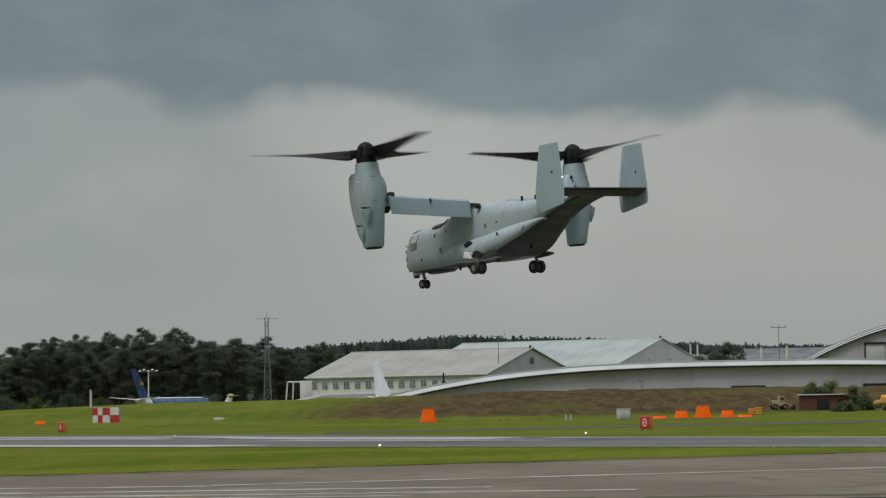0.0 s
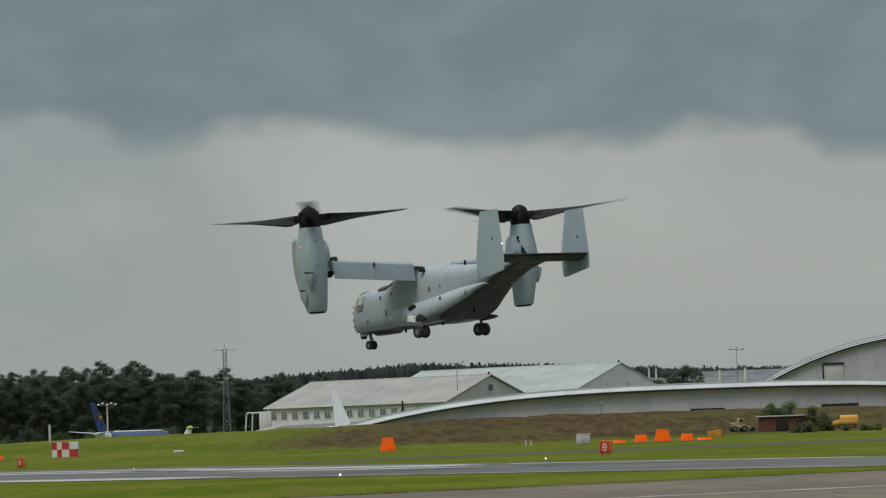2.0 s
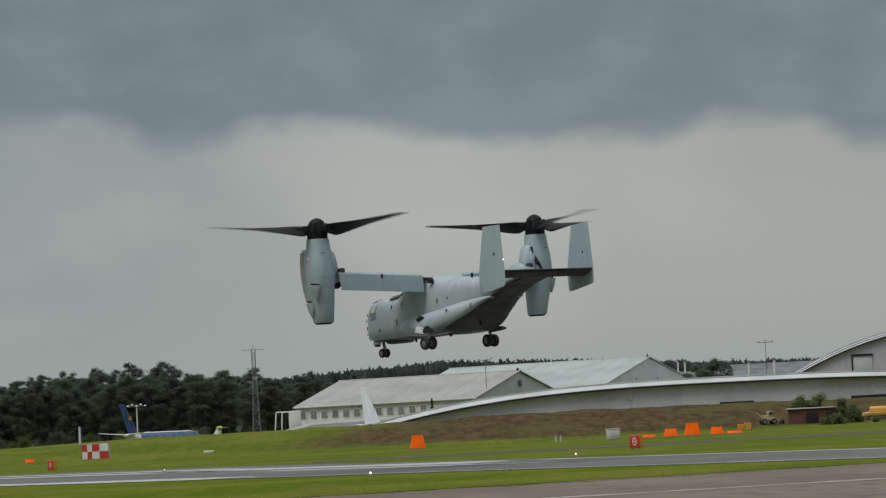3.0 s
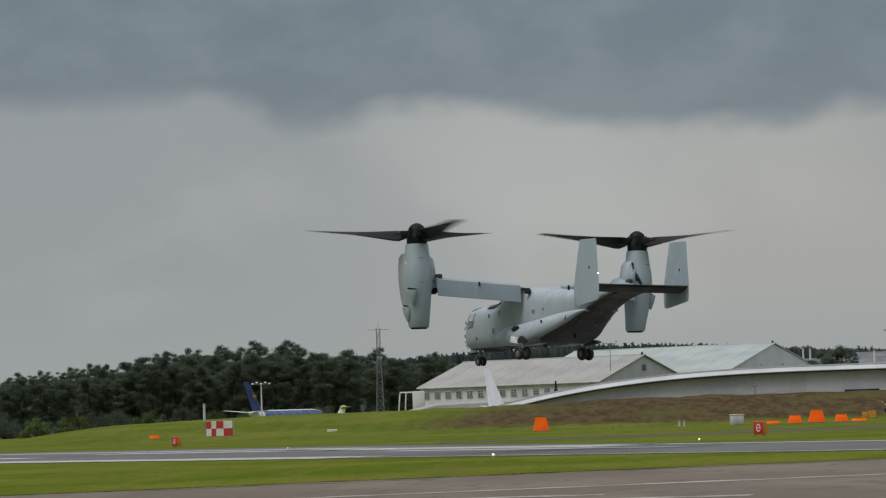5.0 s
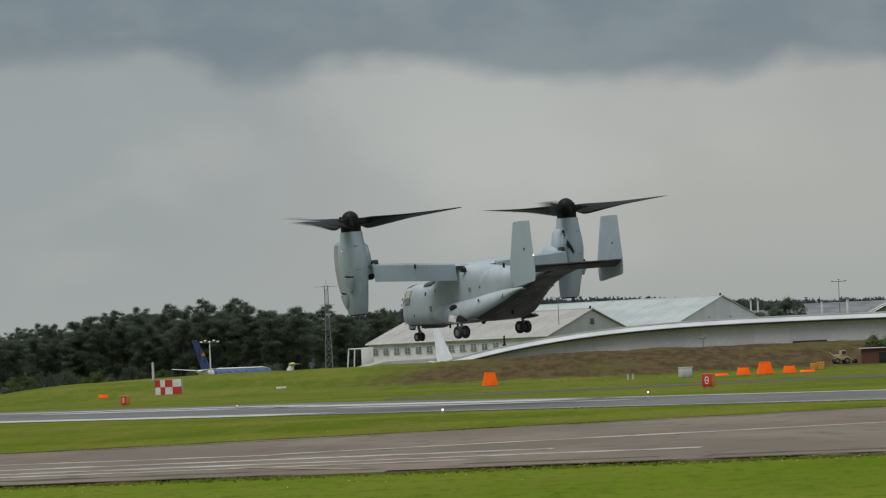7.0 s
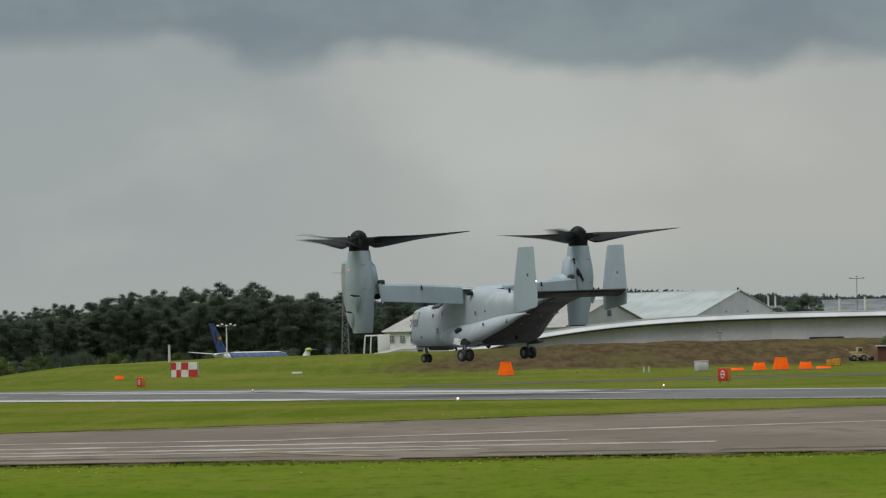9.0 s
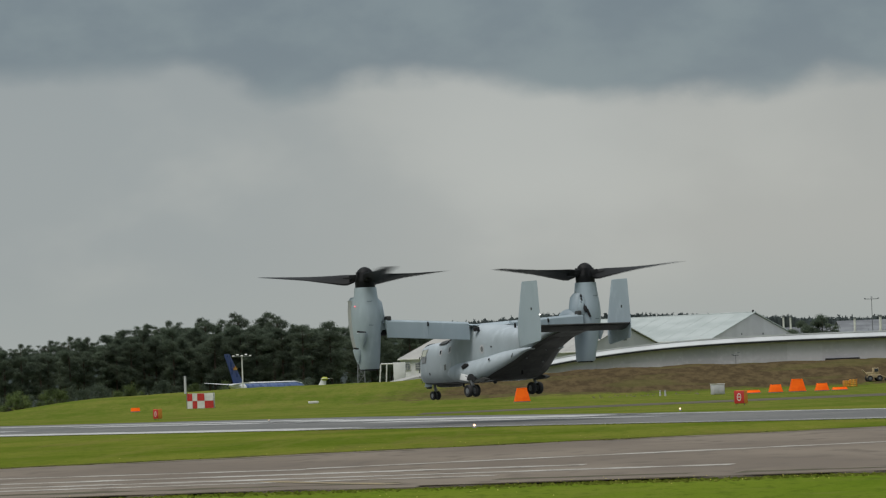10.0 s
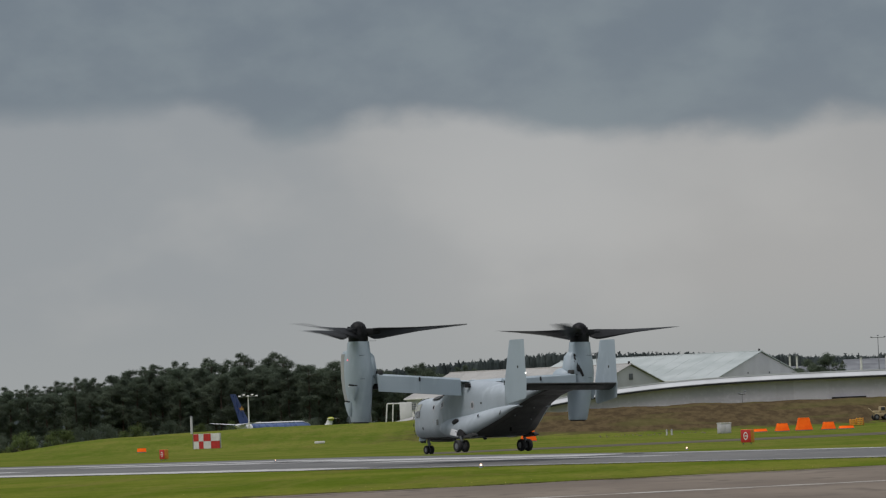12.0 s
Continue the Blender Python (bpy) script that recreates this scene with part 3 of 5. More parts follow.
def skin(x, z, off=0.0):
    """The point of the left fuselage side at station x and height z."""
    k = [s[0] for s in SECTIONS][::-1]
    low, high = (float(np.interp(x, k, [s[i] for s in SECTIONS][::-1])) for i in (2, 3))
    u = (2 * z - low - high) / (high - low)
    return hull(x, math.degrees(math.asin(math.copysign(abs(u) ** (1 / 0.64), u))), off)


def patch(x0, x1, a0, a1, off=0.02, nx=4, na=4, slant=0.0):
    """A curved panel that lies on the fuselage skin."""
    bm = bmesh.new()
    for o in (off, off - 0.05):
        grid = [[bm.verts.new(hull(x0 + (x1 - x0) * i / nx + slant * j / na, a0 + (a1 - a0) * j / na, o)) for j in range(na + 1)] for i in range(nx + 1)]
        if o == off:
            top = grid
        for i in range(nx):
            for j in range(na):
                if o == off:
                    bm.faces.new((grid[i][j], grid[i + 1][j], grid[i + 1][j + 1], grid[i][j + 1]))
    rim = [top[i][0] for i in range(nx + 1)] + [top[nx][j] for j in range(1, na + 1)] + [top[i][na] for i in range(nx - 1, -1, -1)] + [top[0][j] for j in range(na - 1, 0, -1)]
    low = [grid[i][0] for i in range(nx + 1)] + [grid[nx][j] for j in range(1, na + 1)] + [grid[i][na] for i in range(nx - 1, -1, -1)] + [grid[0][j] for j in range(na - 1, 0, -1)]
    n = len(rim)
    for i in range(n):
        bm.faces.new((rim[i], low[i], low[(i + 1) % n], rim[(i + 1) % n]))
    bmesh.ops.delete(bm, geom=[v for v in bm.verts if not v.link_faces], context="VERTS")
    bmesh.ops.recalc_face_normals(bm, faces=bm.faces)
    return bm


HUB_Y, HUB_X, HUB_Z = 6.97, -7.14, 6.12


def build_blade():
    """One tapering, twisted rotor blade along +x."""
    bm = bmesh.new()
    rings = []
    for i in range(19):
        u = i / 18
        r = 0.52 + 5.28 * u
        chord = float(np.interp(u, (0, 0.03, 0.08, 0.7, 0.97, 1.0), (0.50, 0.80, 0.94, 0.64, 0.50, 0.30)))
        thick = float(np.interp(u, (0, 0.1, 0.3, 1.0), (0.34, 0.26, 0.15, 0.07)))
        twist = radians(float(np.interp(u, (0, 0.12, 0.5, 1.0), (40, 36, 16, 4))))
        rise = 0.055 * (r - 0.52) + 0.05 * u * u
        ring = []
        for x, z in foil(chord, thick):
            x += chord * 0.33
            ring.append((r, x * math.cos(twist) - z * math.sin(twist), rise + x * math.sin(twist) + z * math.cos(twist)))
        rings.append(ring)
    return loft(bm, rings)


def wheel(parent, x, y, z, r, w):
    bm = bmesh.new()
    prof = ((0.5, 0.42), (0.86, 0.5), (0.97, 0.36), (1.0, 0.15), (1.0, -0.15), (0.97, -0.36), (0.86, -0.5), (0.5, -0.42))
    rows = [[bm.verts.new((x + r * q * math.cos(a), y + w * s, z + r * q * math.sin(a))) for q, s in prof] for a in [2 * math.pi * k / 28 for k in range(28)]]
    for k in range(28):
        for j in range(len(prof)):
            bm.faces.new((rows[k][j], rows[k][(j + 1) % 8], rows[(k + 1) % 28][(j + 1) % 8], rows[(k + 1) % 28][j]))
    bmesh.ops.recalc_face_normals(bm, faces=bm.faces)
    part("tyre", bm, RUBBER, parent, "black rubber tyre")
    bm = bmesh.new()
    rod(bm, (x, y - w * 0.36, z), (x, y + w * 0.36, z), r * 0.52, seg=20)
    rod(bm, (x, y - w * 0.46, z), (x, y + w * 0.46, z), r * 0.22, seg=12)
    part("rim", bm, STEEL, parent, "grey metal rim")


def mirror(bm, side):
    if side < 0:
        bmesh.ops.scale(bm, vec=(1, -1, 1), verts=bm.verts)
        bmesh.ops.recalc_face_normals(bm, faces=bm.faces)
    return bm


def build_nacelle(air, side):
    """An engine nacelle turned upright at the wing tip."""
    y = HUB_Y
    bm = bmesh.new()
    rows = ((1.42, 0.45, 0.46, 0.12, -0.14), (1.48, 0.49, 0.49, 0.11, -0.13), (2.0, 0.55, 0.54, 0.08, -0.10), (2.6, 0.64, 0.60, 0.05, -0.05), (3.3, 0.73, 0.66, 0.02, 0.0), (4.0, 0.77, 0.70, 0.0, 0.0),
            (4.5, 0.73, 0.67, 0.0, 0.0), (5.0, 0.63, 0.61, 0.0, 0.0), (5.35, 0.57, 0.57, 0.0, 0.0), (5.68, 0.54, 0.54, 0.0, 0.0))
    loft(bm, [disc(z, rx, ry, HUB_X + dx, y + dy, 2.5) for z, rx, ry, dx, dy in rows])
    nac = part("nacelle", mirror(bm, side), PAINT, air, "pale grey upright engine nacelle")
    cowl = ((1.60, 0.20, 0.30, 0.32, 0.02), (1.9, 0.24, 0.33, 0.36, 0.04), (2.50, 0.30, 0.36, 0.40, 0.08), (2.54, 0.38, 0.42, 0.42, 0.10), (3.1, 0.44, 0.45, 0.47, 0.13), (3.8, 0.47, 0.46, 0.51, 0.16), (4.5, 0.47, 0.45, 0.53, 0.17), (5.08, 0.43, 0.41, 0.53, 0.17), (5.2, 0.37, 0.35, 0.51, 0.16))
    bm = bmesh.new()
    loft(bm, [disc(z, rx, ry, HUB_X + dx, y + dy, 3.0) for z, rx, ry, dx, dy in cowl])
    part("engine_cowl", mirror(bm, side), PAINT, nac, "flat-topped engine cowling with a step at its foot")
    bm = bmesh.new()
    loft(bm, [disc(z, 0.22, ry, HUB_X + dx + rx - 0.33, y + dy + 0.21, 2.6) for z, rx, ry, dx, dy in ((2.58, 0.38, 0.26, 0.42, 0.10), (3.1, 0.44, 0.29, 0.47, 0.13), (3.8, 0.47, 0.31, 0.51, 0.16), (4.5, 0.47, 0.30, 0.53, 0.17), (5.04, 0.43, 0.27, 0.53, 0.17))])
    part("side_panel", mirror(bm, side), TAN, nac, "heat-stained tan panel")
    bm = bmesh.new()
    loft(bm, [disc(z, rx, ry, HUB_X + 0.05, y - dy, 2.3) for z, rx, ry, dy in ((3.2, 0.3, 0.2, 0.5), (3.6, 0.5, 0.36, 0.62), (4.2, 0.48, 0.38, 0.64), (4.9, 0.40, 0.32, 0.58), (5.12, 0.28, 0.2, 0.5))])
    part("inner_fairing", mirror(bm, side), PAINT, nac)
    for z, dx, dy, w, rz in ((3.36, -0.42, 0.60, 0.50, 30), (2.52, 0.26, 0.52, 0.46, 3)):
        bm = bmesh.new()
        box(bm, (w, 0.10, 0.09), pose(HUB_X + dx, y + dy, z, 0, -7, rz), 0.02)
        vent = part("vent", mirror(bm, side), VOID, nac, "dark vent slot")
        bm = bmesh.new()
        box(bm, (w * 1.05, 0.13, 0.04), pose(HUB_X + dx, y + dy, z - 0.08, 0, -7, rz), 0.015)
        part("lip", mirror(bm, side), WHITE, vent, "pale lip of the vent")
        bm = bmesh.new()
        loft(bm, [disc(z + dz, rx, rx * 0.6, HUB_X + dx * 0.9, y + dy * 0.9, 2.2, 14) for dz, rx in ((-0.80, 0.05), (-0.45, 0.24), (-0.1, 0.35), (-0.05, 0.35))])
        part("scoop", mirror(bm, side), PAINT, nac)
    bm = bmesh.new()
    rod(bm, (HUB_X + 0.12, y - 0.14, 1.36), (HUB_X + 0.12, y - 0.14, 1.44), 0.41, 0.44, seg=24)
    part("exhaust", mirror(bm, side), VOID, nac, "dark open exhaust end")
    bm = bmesh.new()
    loft(bm, [disc(z, rx, ry, HUB_X - 0.34, y - 0.52, 2.4) for z, rx, ry in ((3.9, 0.22, 0.20), (4.05, 0.27, 0.29), (4.4, 0.27, 0.28), (4.7, 0.23, 0.22), (4.86, 0.16, 0.12))])
    part("hinge_cover", mirror(bm, side), PAINT, nac)
    bm = bmesh.new()
    rod(bm, (HUB_X + 0.1, y - 0.5, 3.55), (HUB_X + 0.1, y - 1.15, 3.5), 0.42, 0.36, 18)
    part("spindle", mirror(bm, side), BLACK, nac, "dark tilting spindle")
    bm = bmesh.new()
    box(bm, (0.34, 0.30, 0.30), pose(HUB_X - 0.55, y - 0.95, 4.0), 0.08)
    part("drive_cover", mirror(bm, side), DARK_PAINT_AND_SHADE, nac, "dark cover over the drive")
    bm = bmesh.new()
    loft(bm, [disc(z, rx, ry, HUB_X + 0.45, y - 0.80, 2.2) for z, rx, ry in ((3.45, 0.86, 0.56), (3.75, 0.84, 0.54), (4.02, 0.72, 0.46), (4.2, 0.5, 0.32), (4.28, 0.2, 0.12))])
    part("wing_tip_fairing", mirror(bm, side), PAINT, nac, "rounded pale fairing at the wing tip")
    for k in range(3):
        bm = bmesh.new()
        box(bm, (0.02, 0.30, 0.02), pose(HUB_X - 0.73 + 0.05 * k, y + 0.15, 3.7 + 0.62 * k, 0, 0, 0))
        part("panel_seam", mirror(bm, side), DARK_PAINT_AND_SHADE, nac)
    if side > 0:
        bm = bmesh.new()
        bmesh.ops.create_icosphere(bm, subdivisions=2, radius=0.032, matrix=pose(HUB_X + 0.0, y + 0.68, 4.71))
        part("position_light", bm, LAMP_RED, nac, "lit red position light")
    else:
        bm = bmesh.new()
        for dx, dy, dz, s in ((-0.42, 0.62, 4.95, 0.07), (-0.45, 0.63, 4.75, 0.08), (-0.46, 0.62, 4.55, 0.10), (-0.52, 0.54, 4.38, 0.14), (-0.58, 0.46, 4.22, 0.16), (-0.62, 0.36, 4.06, 0.14), (-0.62, 0.56, 4.2, 0.10), (-0.66, 0.30, 3.9, 0.12)):
            box(bm, (0.2, s, s * 2.2), pose(HUB_X + dx, y - dy, dz, 18, 10, 20), 0.02)
        part("open_hinge", mirror(bm, side), VOID, nac, "dark gap at the hinge")
    return nac


def build_rotor(air, side, blade_mesh):
    bm = bmesh.new()
    loft(bm, [disc(z, r, r, 0, 0, 2.0, 22) for z, r in ((-0.48, 0.52), (-0.2, 0.53), (0.0, 0.52), (0.10, 0.46), (0.30, 0.44), (0.46, 0.37), (0.58, 0.23), (0.64, 0.08))])
    rotor = part("rotor", bm, BLACK, air, "black rotor head with three turning blades")
    rotor.matrix_basis = pose(HUB_X, HUB_Y * side, HUB_Z)
    for k in range(3):
        b = shared("blade", blade_mesh[side], rotor, pose(0, 0, 0.05, 0, 0, 120 * k))
        bm = bmesh.new()
        rod(bm, (0.45, 0, 0), (1.15, 0, 0.02), 0.20, 0.15, 14)
        box(bm, (0.10, 0.5, 0.16), pose(0.72, 0.05, -0.05), 0.03)
        part("blade_cuff", bm, BLACK, rotor).matrix_basis = pose(0, 0, 0.05, 0, 0, 120 * k)
        tagged(b, "black tapering rotor blade")
        bm = bmesh.new()
        box(bm, (0.62, 0.42, 0.36), pose(0.52, 0, 0.08), 0.06)
        part("hub_arm", bm, BLACK, rotor).matrix_basis = pose(0, 0, 0, 0, 0, 120 * k)
        bm = bmesh.new()
        box(bm, (0.14, 0.14, 0.5), pose(0.50, 0, 0.12), 0.03)
        part("damper", bm, BLACK, rotor).matrix_basis = pose(0, 0, 0, 0, 0, 120 * k + 60)
    return rotor


def build_fin(air, side):
    bm = bmesh.new()
    rings = []
    for z, lead, chord in ((2.24, -15.22, 1.80), (2.30, -15.08, 2.02), (2.7, -15.02, 2.12), (3.2, -15.02, 2.14), (4.3, -15.28, 1.78), (5.38, -15.54, 1.44), (5.46, -15.60, 1.34)):
        rings.append([(lead + x, 2.78 + zz, z + (0.28 * (-x / chord) - 0.1 if z < 2.32 else 0)) for x, zz in foil(chord, 0.085)])
    fin = part("tail_fin", mirror(loft(bm, rings), side), PAINT, air, "pale grey upright tail fin")
    bm = bmesh.new()
    loft(bm, [[(x, y, z) for x, y in ((xa, 2.757), (xa - 0.014, 2.757), (xa - 0.014, 2.815), (xa, 2.815))] for z, xa in ((2.5, -16.50), (5.1, -16.50))])
    bmesh.ops.scale(bm, vec=(1, 1.0, 1), verts=bm.verts)
    part("rudder_gap", mirror(bm, side), PAINT, fin, "thin rudder joint")
    bm = bmesh.new()
    box(bm, (0.11, 0.10, 0.14), pose(-16.4, 2.787, 4.05), 0.02)
    part("emblem", mirror(bm, side), DARK_PAINT_AND_SHADE, fin, "small dark emblem")
    if side > 0:
        bm = bmesh.new()
        bmesh.ops.create_icosphere(bm, subdivisions=2, radius=0.034, matrix=pose(-17.12, 2.80, 3.72))
        part("tail_light", bm, LAMP_WHITE, fin, "lit white tail light")


def build_gear(air, name, x, y, z, r, w, gap, top, label):
    bm = bmesh.new()
    rod(bm, (x + 0.05, y, top), (x, y, z + 0.35), 0.085, seg=14)
    rod(bm, (x, y, z + 0.4), (x, y, z - 0.02), 0.06, seg=14)
    rod(bm, (x, y - gap - w * 0.4, z), (x, y + gap + w * 0.4, z), 0.055, seg=10)
    rod(bm, (x + 0.02, y, z + 0.55), (x + 0.55, y, top), 0.045, seg=8)
    box(bm, (0.10, 0.16, 0.1), pose(x - 0.09, y, z + 0.3), 0.02)
    leg = part(name, bm, STEEL, air, label)
    for s in (-1, 1):
        wheel(leg, x, y + s * gap, z, r, w)


def eased(rows, count=44, reach=4):
    """The same profile with more stations and rounded kinks."""
    xs = np.array([r[0] for r in rows])[::-1]
    at = np.linspace(xs[0], xs[-1], count)
    cols = [at]
    for i in range(1, len(rows[0])):
        v = np.interp(at, xs, np.array([r[i] for r in rows])[::-1])
        wide = np.concatenate((np.full(reach, v[0]), v, np.full(reach, v[-1])))
        cols.append(np.convolve(wide, np.ones(2 * reach + 1) / (2 * reach + 1), "valid"))
    return [tuple(float(c[k]) for c in cols) for k in range(count - 1, -1, -1)]


def build_aircraft():
    air = thing("tiltrotor_aircraft", "pale grey military tiltrotor aircraft hovering with rotors turning and wheels down", "aircraft")
    bm = bmesh.new()
    loft(bm, [[tuple(hull(s[0], 360 * k / 36)) for k in range(36)] for s in SECTIONS])
    part("fuselage", bm, PAINT_BODY, air, "pale grey fuselage with an upswept tail")
    for x0, x1, a0, a1 in ((-1.62, -2.2, 52, 68), (-1.62, -2.2, 72, 88), (-1.62, -2.2, 92, 108), (-1.62, -2.2, 112, 128)):
        part("windscreen_pane", patch(x0, x1, a0, a1), GLASS, air, "cockpit glass, sky light put into its colour")
    for x0, x1, a0, a1, slant, mat in ((-1.95, -2.45, 10, 36, -0.25, GLASS), (-2.66, -3.24, 13, 34, -0.16, GLASS), (-2.56, -3.20, 1.5, 10, -0.10, WINDOW)):
        for flip in (False, True):
            b0, b1 = (180 - a0, 180 - a1) if flip else (a0, a1)
            edge = -1 if flip else 1
            part("cockpit_window", patch(x0, x1, b0, b1, 0.022, slant=slant), mat, air, "cockpit side glass, sky light put into its colour")
            part("window_frame", patch(x0 + 0.06, x1 - 0.06, b0 - edge, b1 + edge * 2, 0.012, slant=slant), STEEL, air)
    for x0, x1, a0, a1 in ((-2.45, -2.95, 58, 84), (-2.45, -2.95, 96, 122)):
        part("roof_window", patch(x0, x1, a0, a1, 0.03), DARK_GLASS, air, "dark cockpit roof window")
    for x0, x1, a0, a1 in ((-4.87, -5.03, 13, 24), (-5.85, -6.05, 8, 17)):
        part("window_frame", patch(x0 + 0.05, x1 - 0.05, a0 - 2, a1 + 2, 0.015), CLAD_PALE, air)
        part("cabin_window", patch(x0, x1, a0, a1, 0.022), DARK_GLASS if x0 > -5 else WINDOW, air, "small cabin window")
    part("door_window", patch(-5.30, -5.48, -12, -2), WINDOW, air, "small grey window in the crew door")
    for x0, x1, a0, a1 in ((-4.93, -4.95, -40, 30), (-5.95, -5.97, -40, 30)):
        part("door_seam", patch(x0, x1, a0, a1, 0.006), CLAD_PALE, air, "fine joint of the crew door")
    part("nose_mark", patch(-3.58, -3.68, -22, -15), DARK_GLASS, air)
    for k in range(6):
        part("nose_aerial", patch(-1.72 - 0.1 * (k % 2), -1.80 - 0.1 * (k % 2), -58 + 17 * k, -52 + 17 * k, 0.10), DARK_PAINT_AND_SHADE, air, "small dark sensor blister on the nose")
    for r, off, mat, label in ((0.20, 0.006, CLAD_PALE, "faded round marking"), (0.12, 0.012, STEEL, "grey centre of the marking")):
        bm = bmesh.new()
        bm.faces.new([bm.verts.new(skin(-9.14 + r * math.cos(2 * math.pi * k / 20), 2.23 + r * 1.2 * math.sin(2 * math.pi * k / 20), off)) for k in range(20)])
        bmesh.ops.solidify(bm, geom=bm.faces[:], thickness=0.01)
        part("roundel", bm, mat, air, label)
    part("small_mark", patch(-9.98, -10.08, 4, 6.5, 0.012), DARK_PAINT_AND_SHADE, air)
    part("roof_hatch", patch(-4.55, -5.35, 46, 84, 0.09), DARK_PAINT_AND_SHADE, air, "dark raised roof panel")
    part("hatch_strut", patch(-5.5, -5.95, 44, 50, 0.08), DARK_PAINT_AND_SHADE, air)
    # Shade below the belly and upswept tail is put into the dark colour.
    part("belly_panel", patch(-1.6, -10.0, 240, 300, 0.015, 12, 6), DARK_PAINT_AND_SHADE, air, "darker belly, grime and shade put into its colour")
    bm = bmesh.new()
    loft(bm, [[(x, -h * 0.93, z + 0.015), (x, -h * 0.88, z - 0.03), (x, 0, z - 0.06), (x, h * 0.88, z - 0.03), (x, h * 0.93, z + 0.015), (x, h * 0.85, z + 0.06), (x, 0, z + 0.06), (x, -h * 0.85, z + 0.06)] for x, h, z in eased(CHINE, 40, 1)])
    tail = part("tail_underside", bm, DARK_PAINT_AND_SHADE, air, "flat upswept underside of the tail, shade put into its dark colour")
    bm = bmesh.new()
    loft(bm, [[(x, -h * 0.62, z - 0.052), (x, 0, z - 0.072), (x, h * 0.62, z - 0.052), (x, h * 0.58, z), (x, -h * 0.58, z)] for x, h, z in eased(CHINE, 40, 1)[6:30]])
    part("ramp", bm, DARK_PAINT_AND_SHADE, tail, "closed cargo ramp, shade put into its dark colour")
    for x, y, z in ((-12.6, 0.7, 1.62), (-12.2, -0.55, 1.42), (-13.4, 0.0, 2.0)):
        bm = bmesh.new()
        bmesh.ops.create_icosphere(bm, subdivisions=2, radius=0.05, matrix=pose(x, y, z))
        part("flare_port", bm, STEEL, tail, "small pale fitting")
    bm = bmesh.new()
    box(bm, (0.22, 0.30, 0.24), pose(-8.60, 1.14, 3.30), 0.04)
    part("wing_gap", bm, VOID, air)
    for x, s in ((-11.35, 0.40), (-12.4, 0.34)):
        bm = bmesh.new()
        box(bm, (0.16, 0.05, s), pose(x, 0.5, 3.08 + s / 2), 0.015)
        part("antenna", bm, BLACK, air, "black blade antenna")
    for side in (1, -1):
        bm = bmesh.new()
        rows = ((-4.4, 0.88, 1.00, 1.25), (-5.4, 1.06, 0.86, 1.42), (-6.2, 1.36, 0.66, 1.55), (-7.2, 1.74, 0.53, 1.64), (-8.4, 1.97, 0.50, 1.70), (-9.4, 2.03, 0.53, 1.80), (-10.1, 2.03, 0.66, 1.89),
                (-10.5, 1.97, 0.78, 1.95), (-11.2, 1.75, 1.05, 2.06), (-12.2, 1.40, 1.50, 2.18), (-12.8, 1.24, 1.82, 2.22), (-13.2, 1.12, 2.02, 2.18), (-13.5, 1.02, 2.12, 2.16))
        rings = []
        for x, h, lo, hi in eased(rows, 48, 2):
            mid, inner = lo + (hi - lo) * 0.36, 0.75
            ring = [(x, inner, lo)]
            for k in range(7):
                a = radians(-90 + 15 * k)
                ring.append((x, 0.76 * h + 0.24 * h * math.cos(a), mid + (mid - lo) * math.copysign(abs(math.sin(a)) ** 0.8, math.sin(a))))
            for k in range(1, 11):
                a = radians(9 * k)
                ring.append((x, inner + (h - inner) * math.cos(a) ** 0.75, mid + (hi - mid) * math.sin(a)))
            rings.append(ring)
        loft(bm, rings)
        spon = part("sponson", mirror(bm, side), PAINT_BODY, air, "pale grey side sponson")
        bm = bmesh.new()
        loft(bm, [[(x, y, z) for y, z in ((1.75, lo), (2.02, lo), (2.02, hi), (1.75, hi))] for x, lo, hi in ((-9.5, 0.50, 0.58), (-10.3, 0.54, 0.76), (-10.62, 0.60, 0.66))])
        part("sponson_tip", mirror(bm, side), DARK_PAINT_AND_SHADE, spon, "dark pointed rear lip of the sponson")
        bm = bmesh.new()
        loft(bm, [disc(z, rx, 0.10, -8.45 - 0.9 * (z - 1.38), 1.86, 2.0, 16) for z, rx in ((1.24, 0.05), (1.31, 0.26), (1.38, 0.34), (1.45, 0.26), (1.52, 0.05))])
        part("air_outlet", mirror(bm, side), VOID, spon, "dark lens-shaped air outlet")
        bm = bmesh.new()
        box(bm, (0.85, 0.05, 0.34), pose(-8.62, 2.0, 0.78, 14, -8, 0), 0.02)
        part("gear_door", mirror(bm, side), WHITE, spon, "open white undercarriage door")
        bm = bmesh.new()
        loft(bm, [[(-9.25 + q * math.cos(a), y, 0.62 + q * 0.9 * math.sin(a)) for a in [math.pi * k / 12 for k in range(13)]] for y, q in ((1.4, 0.36), (2.05, 0.38), (2.07, 0.34))])
        part("gear_bay", mirror(bm, side), VOID, spon, "dark open undercarriage bay")
        bm = bmesh.new()
        box(bm, (0.20, 0.03, 0.24), pose(-12.2, 1.37, 1.80, 20, 0, -18), 0.012)
        part("marking", mirror(bm, side), DARK_PAINT_AND_SHADE, spon, "small dark marking")
        bm = bmesh.new()
        box(bm, (0.16, 0.03, 0.12), pose(-10.75, 1.84, 1.66, 18, 0, -10), 0.01)
        part("vent", mirror(bm, side), VOID, spon)
        bm = bmesh.new()
        rings = []
        for u in (0.0, 0.12, 0.5, 0.9, 1.0):
            y = 0.2 + 6.15 * u
            chord = 2.25
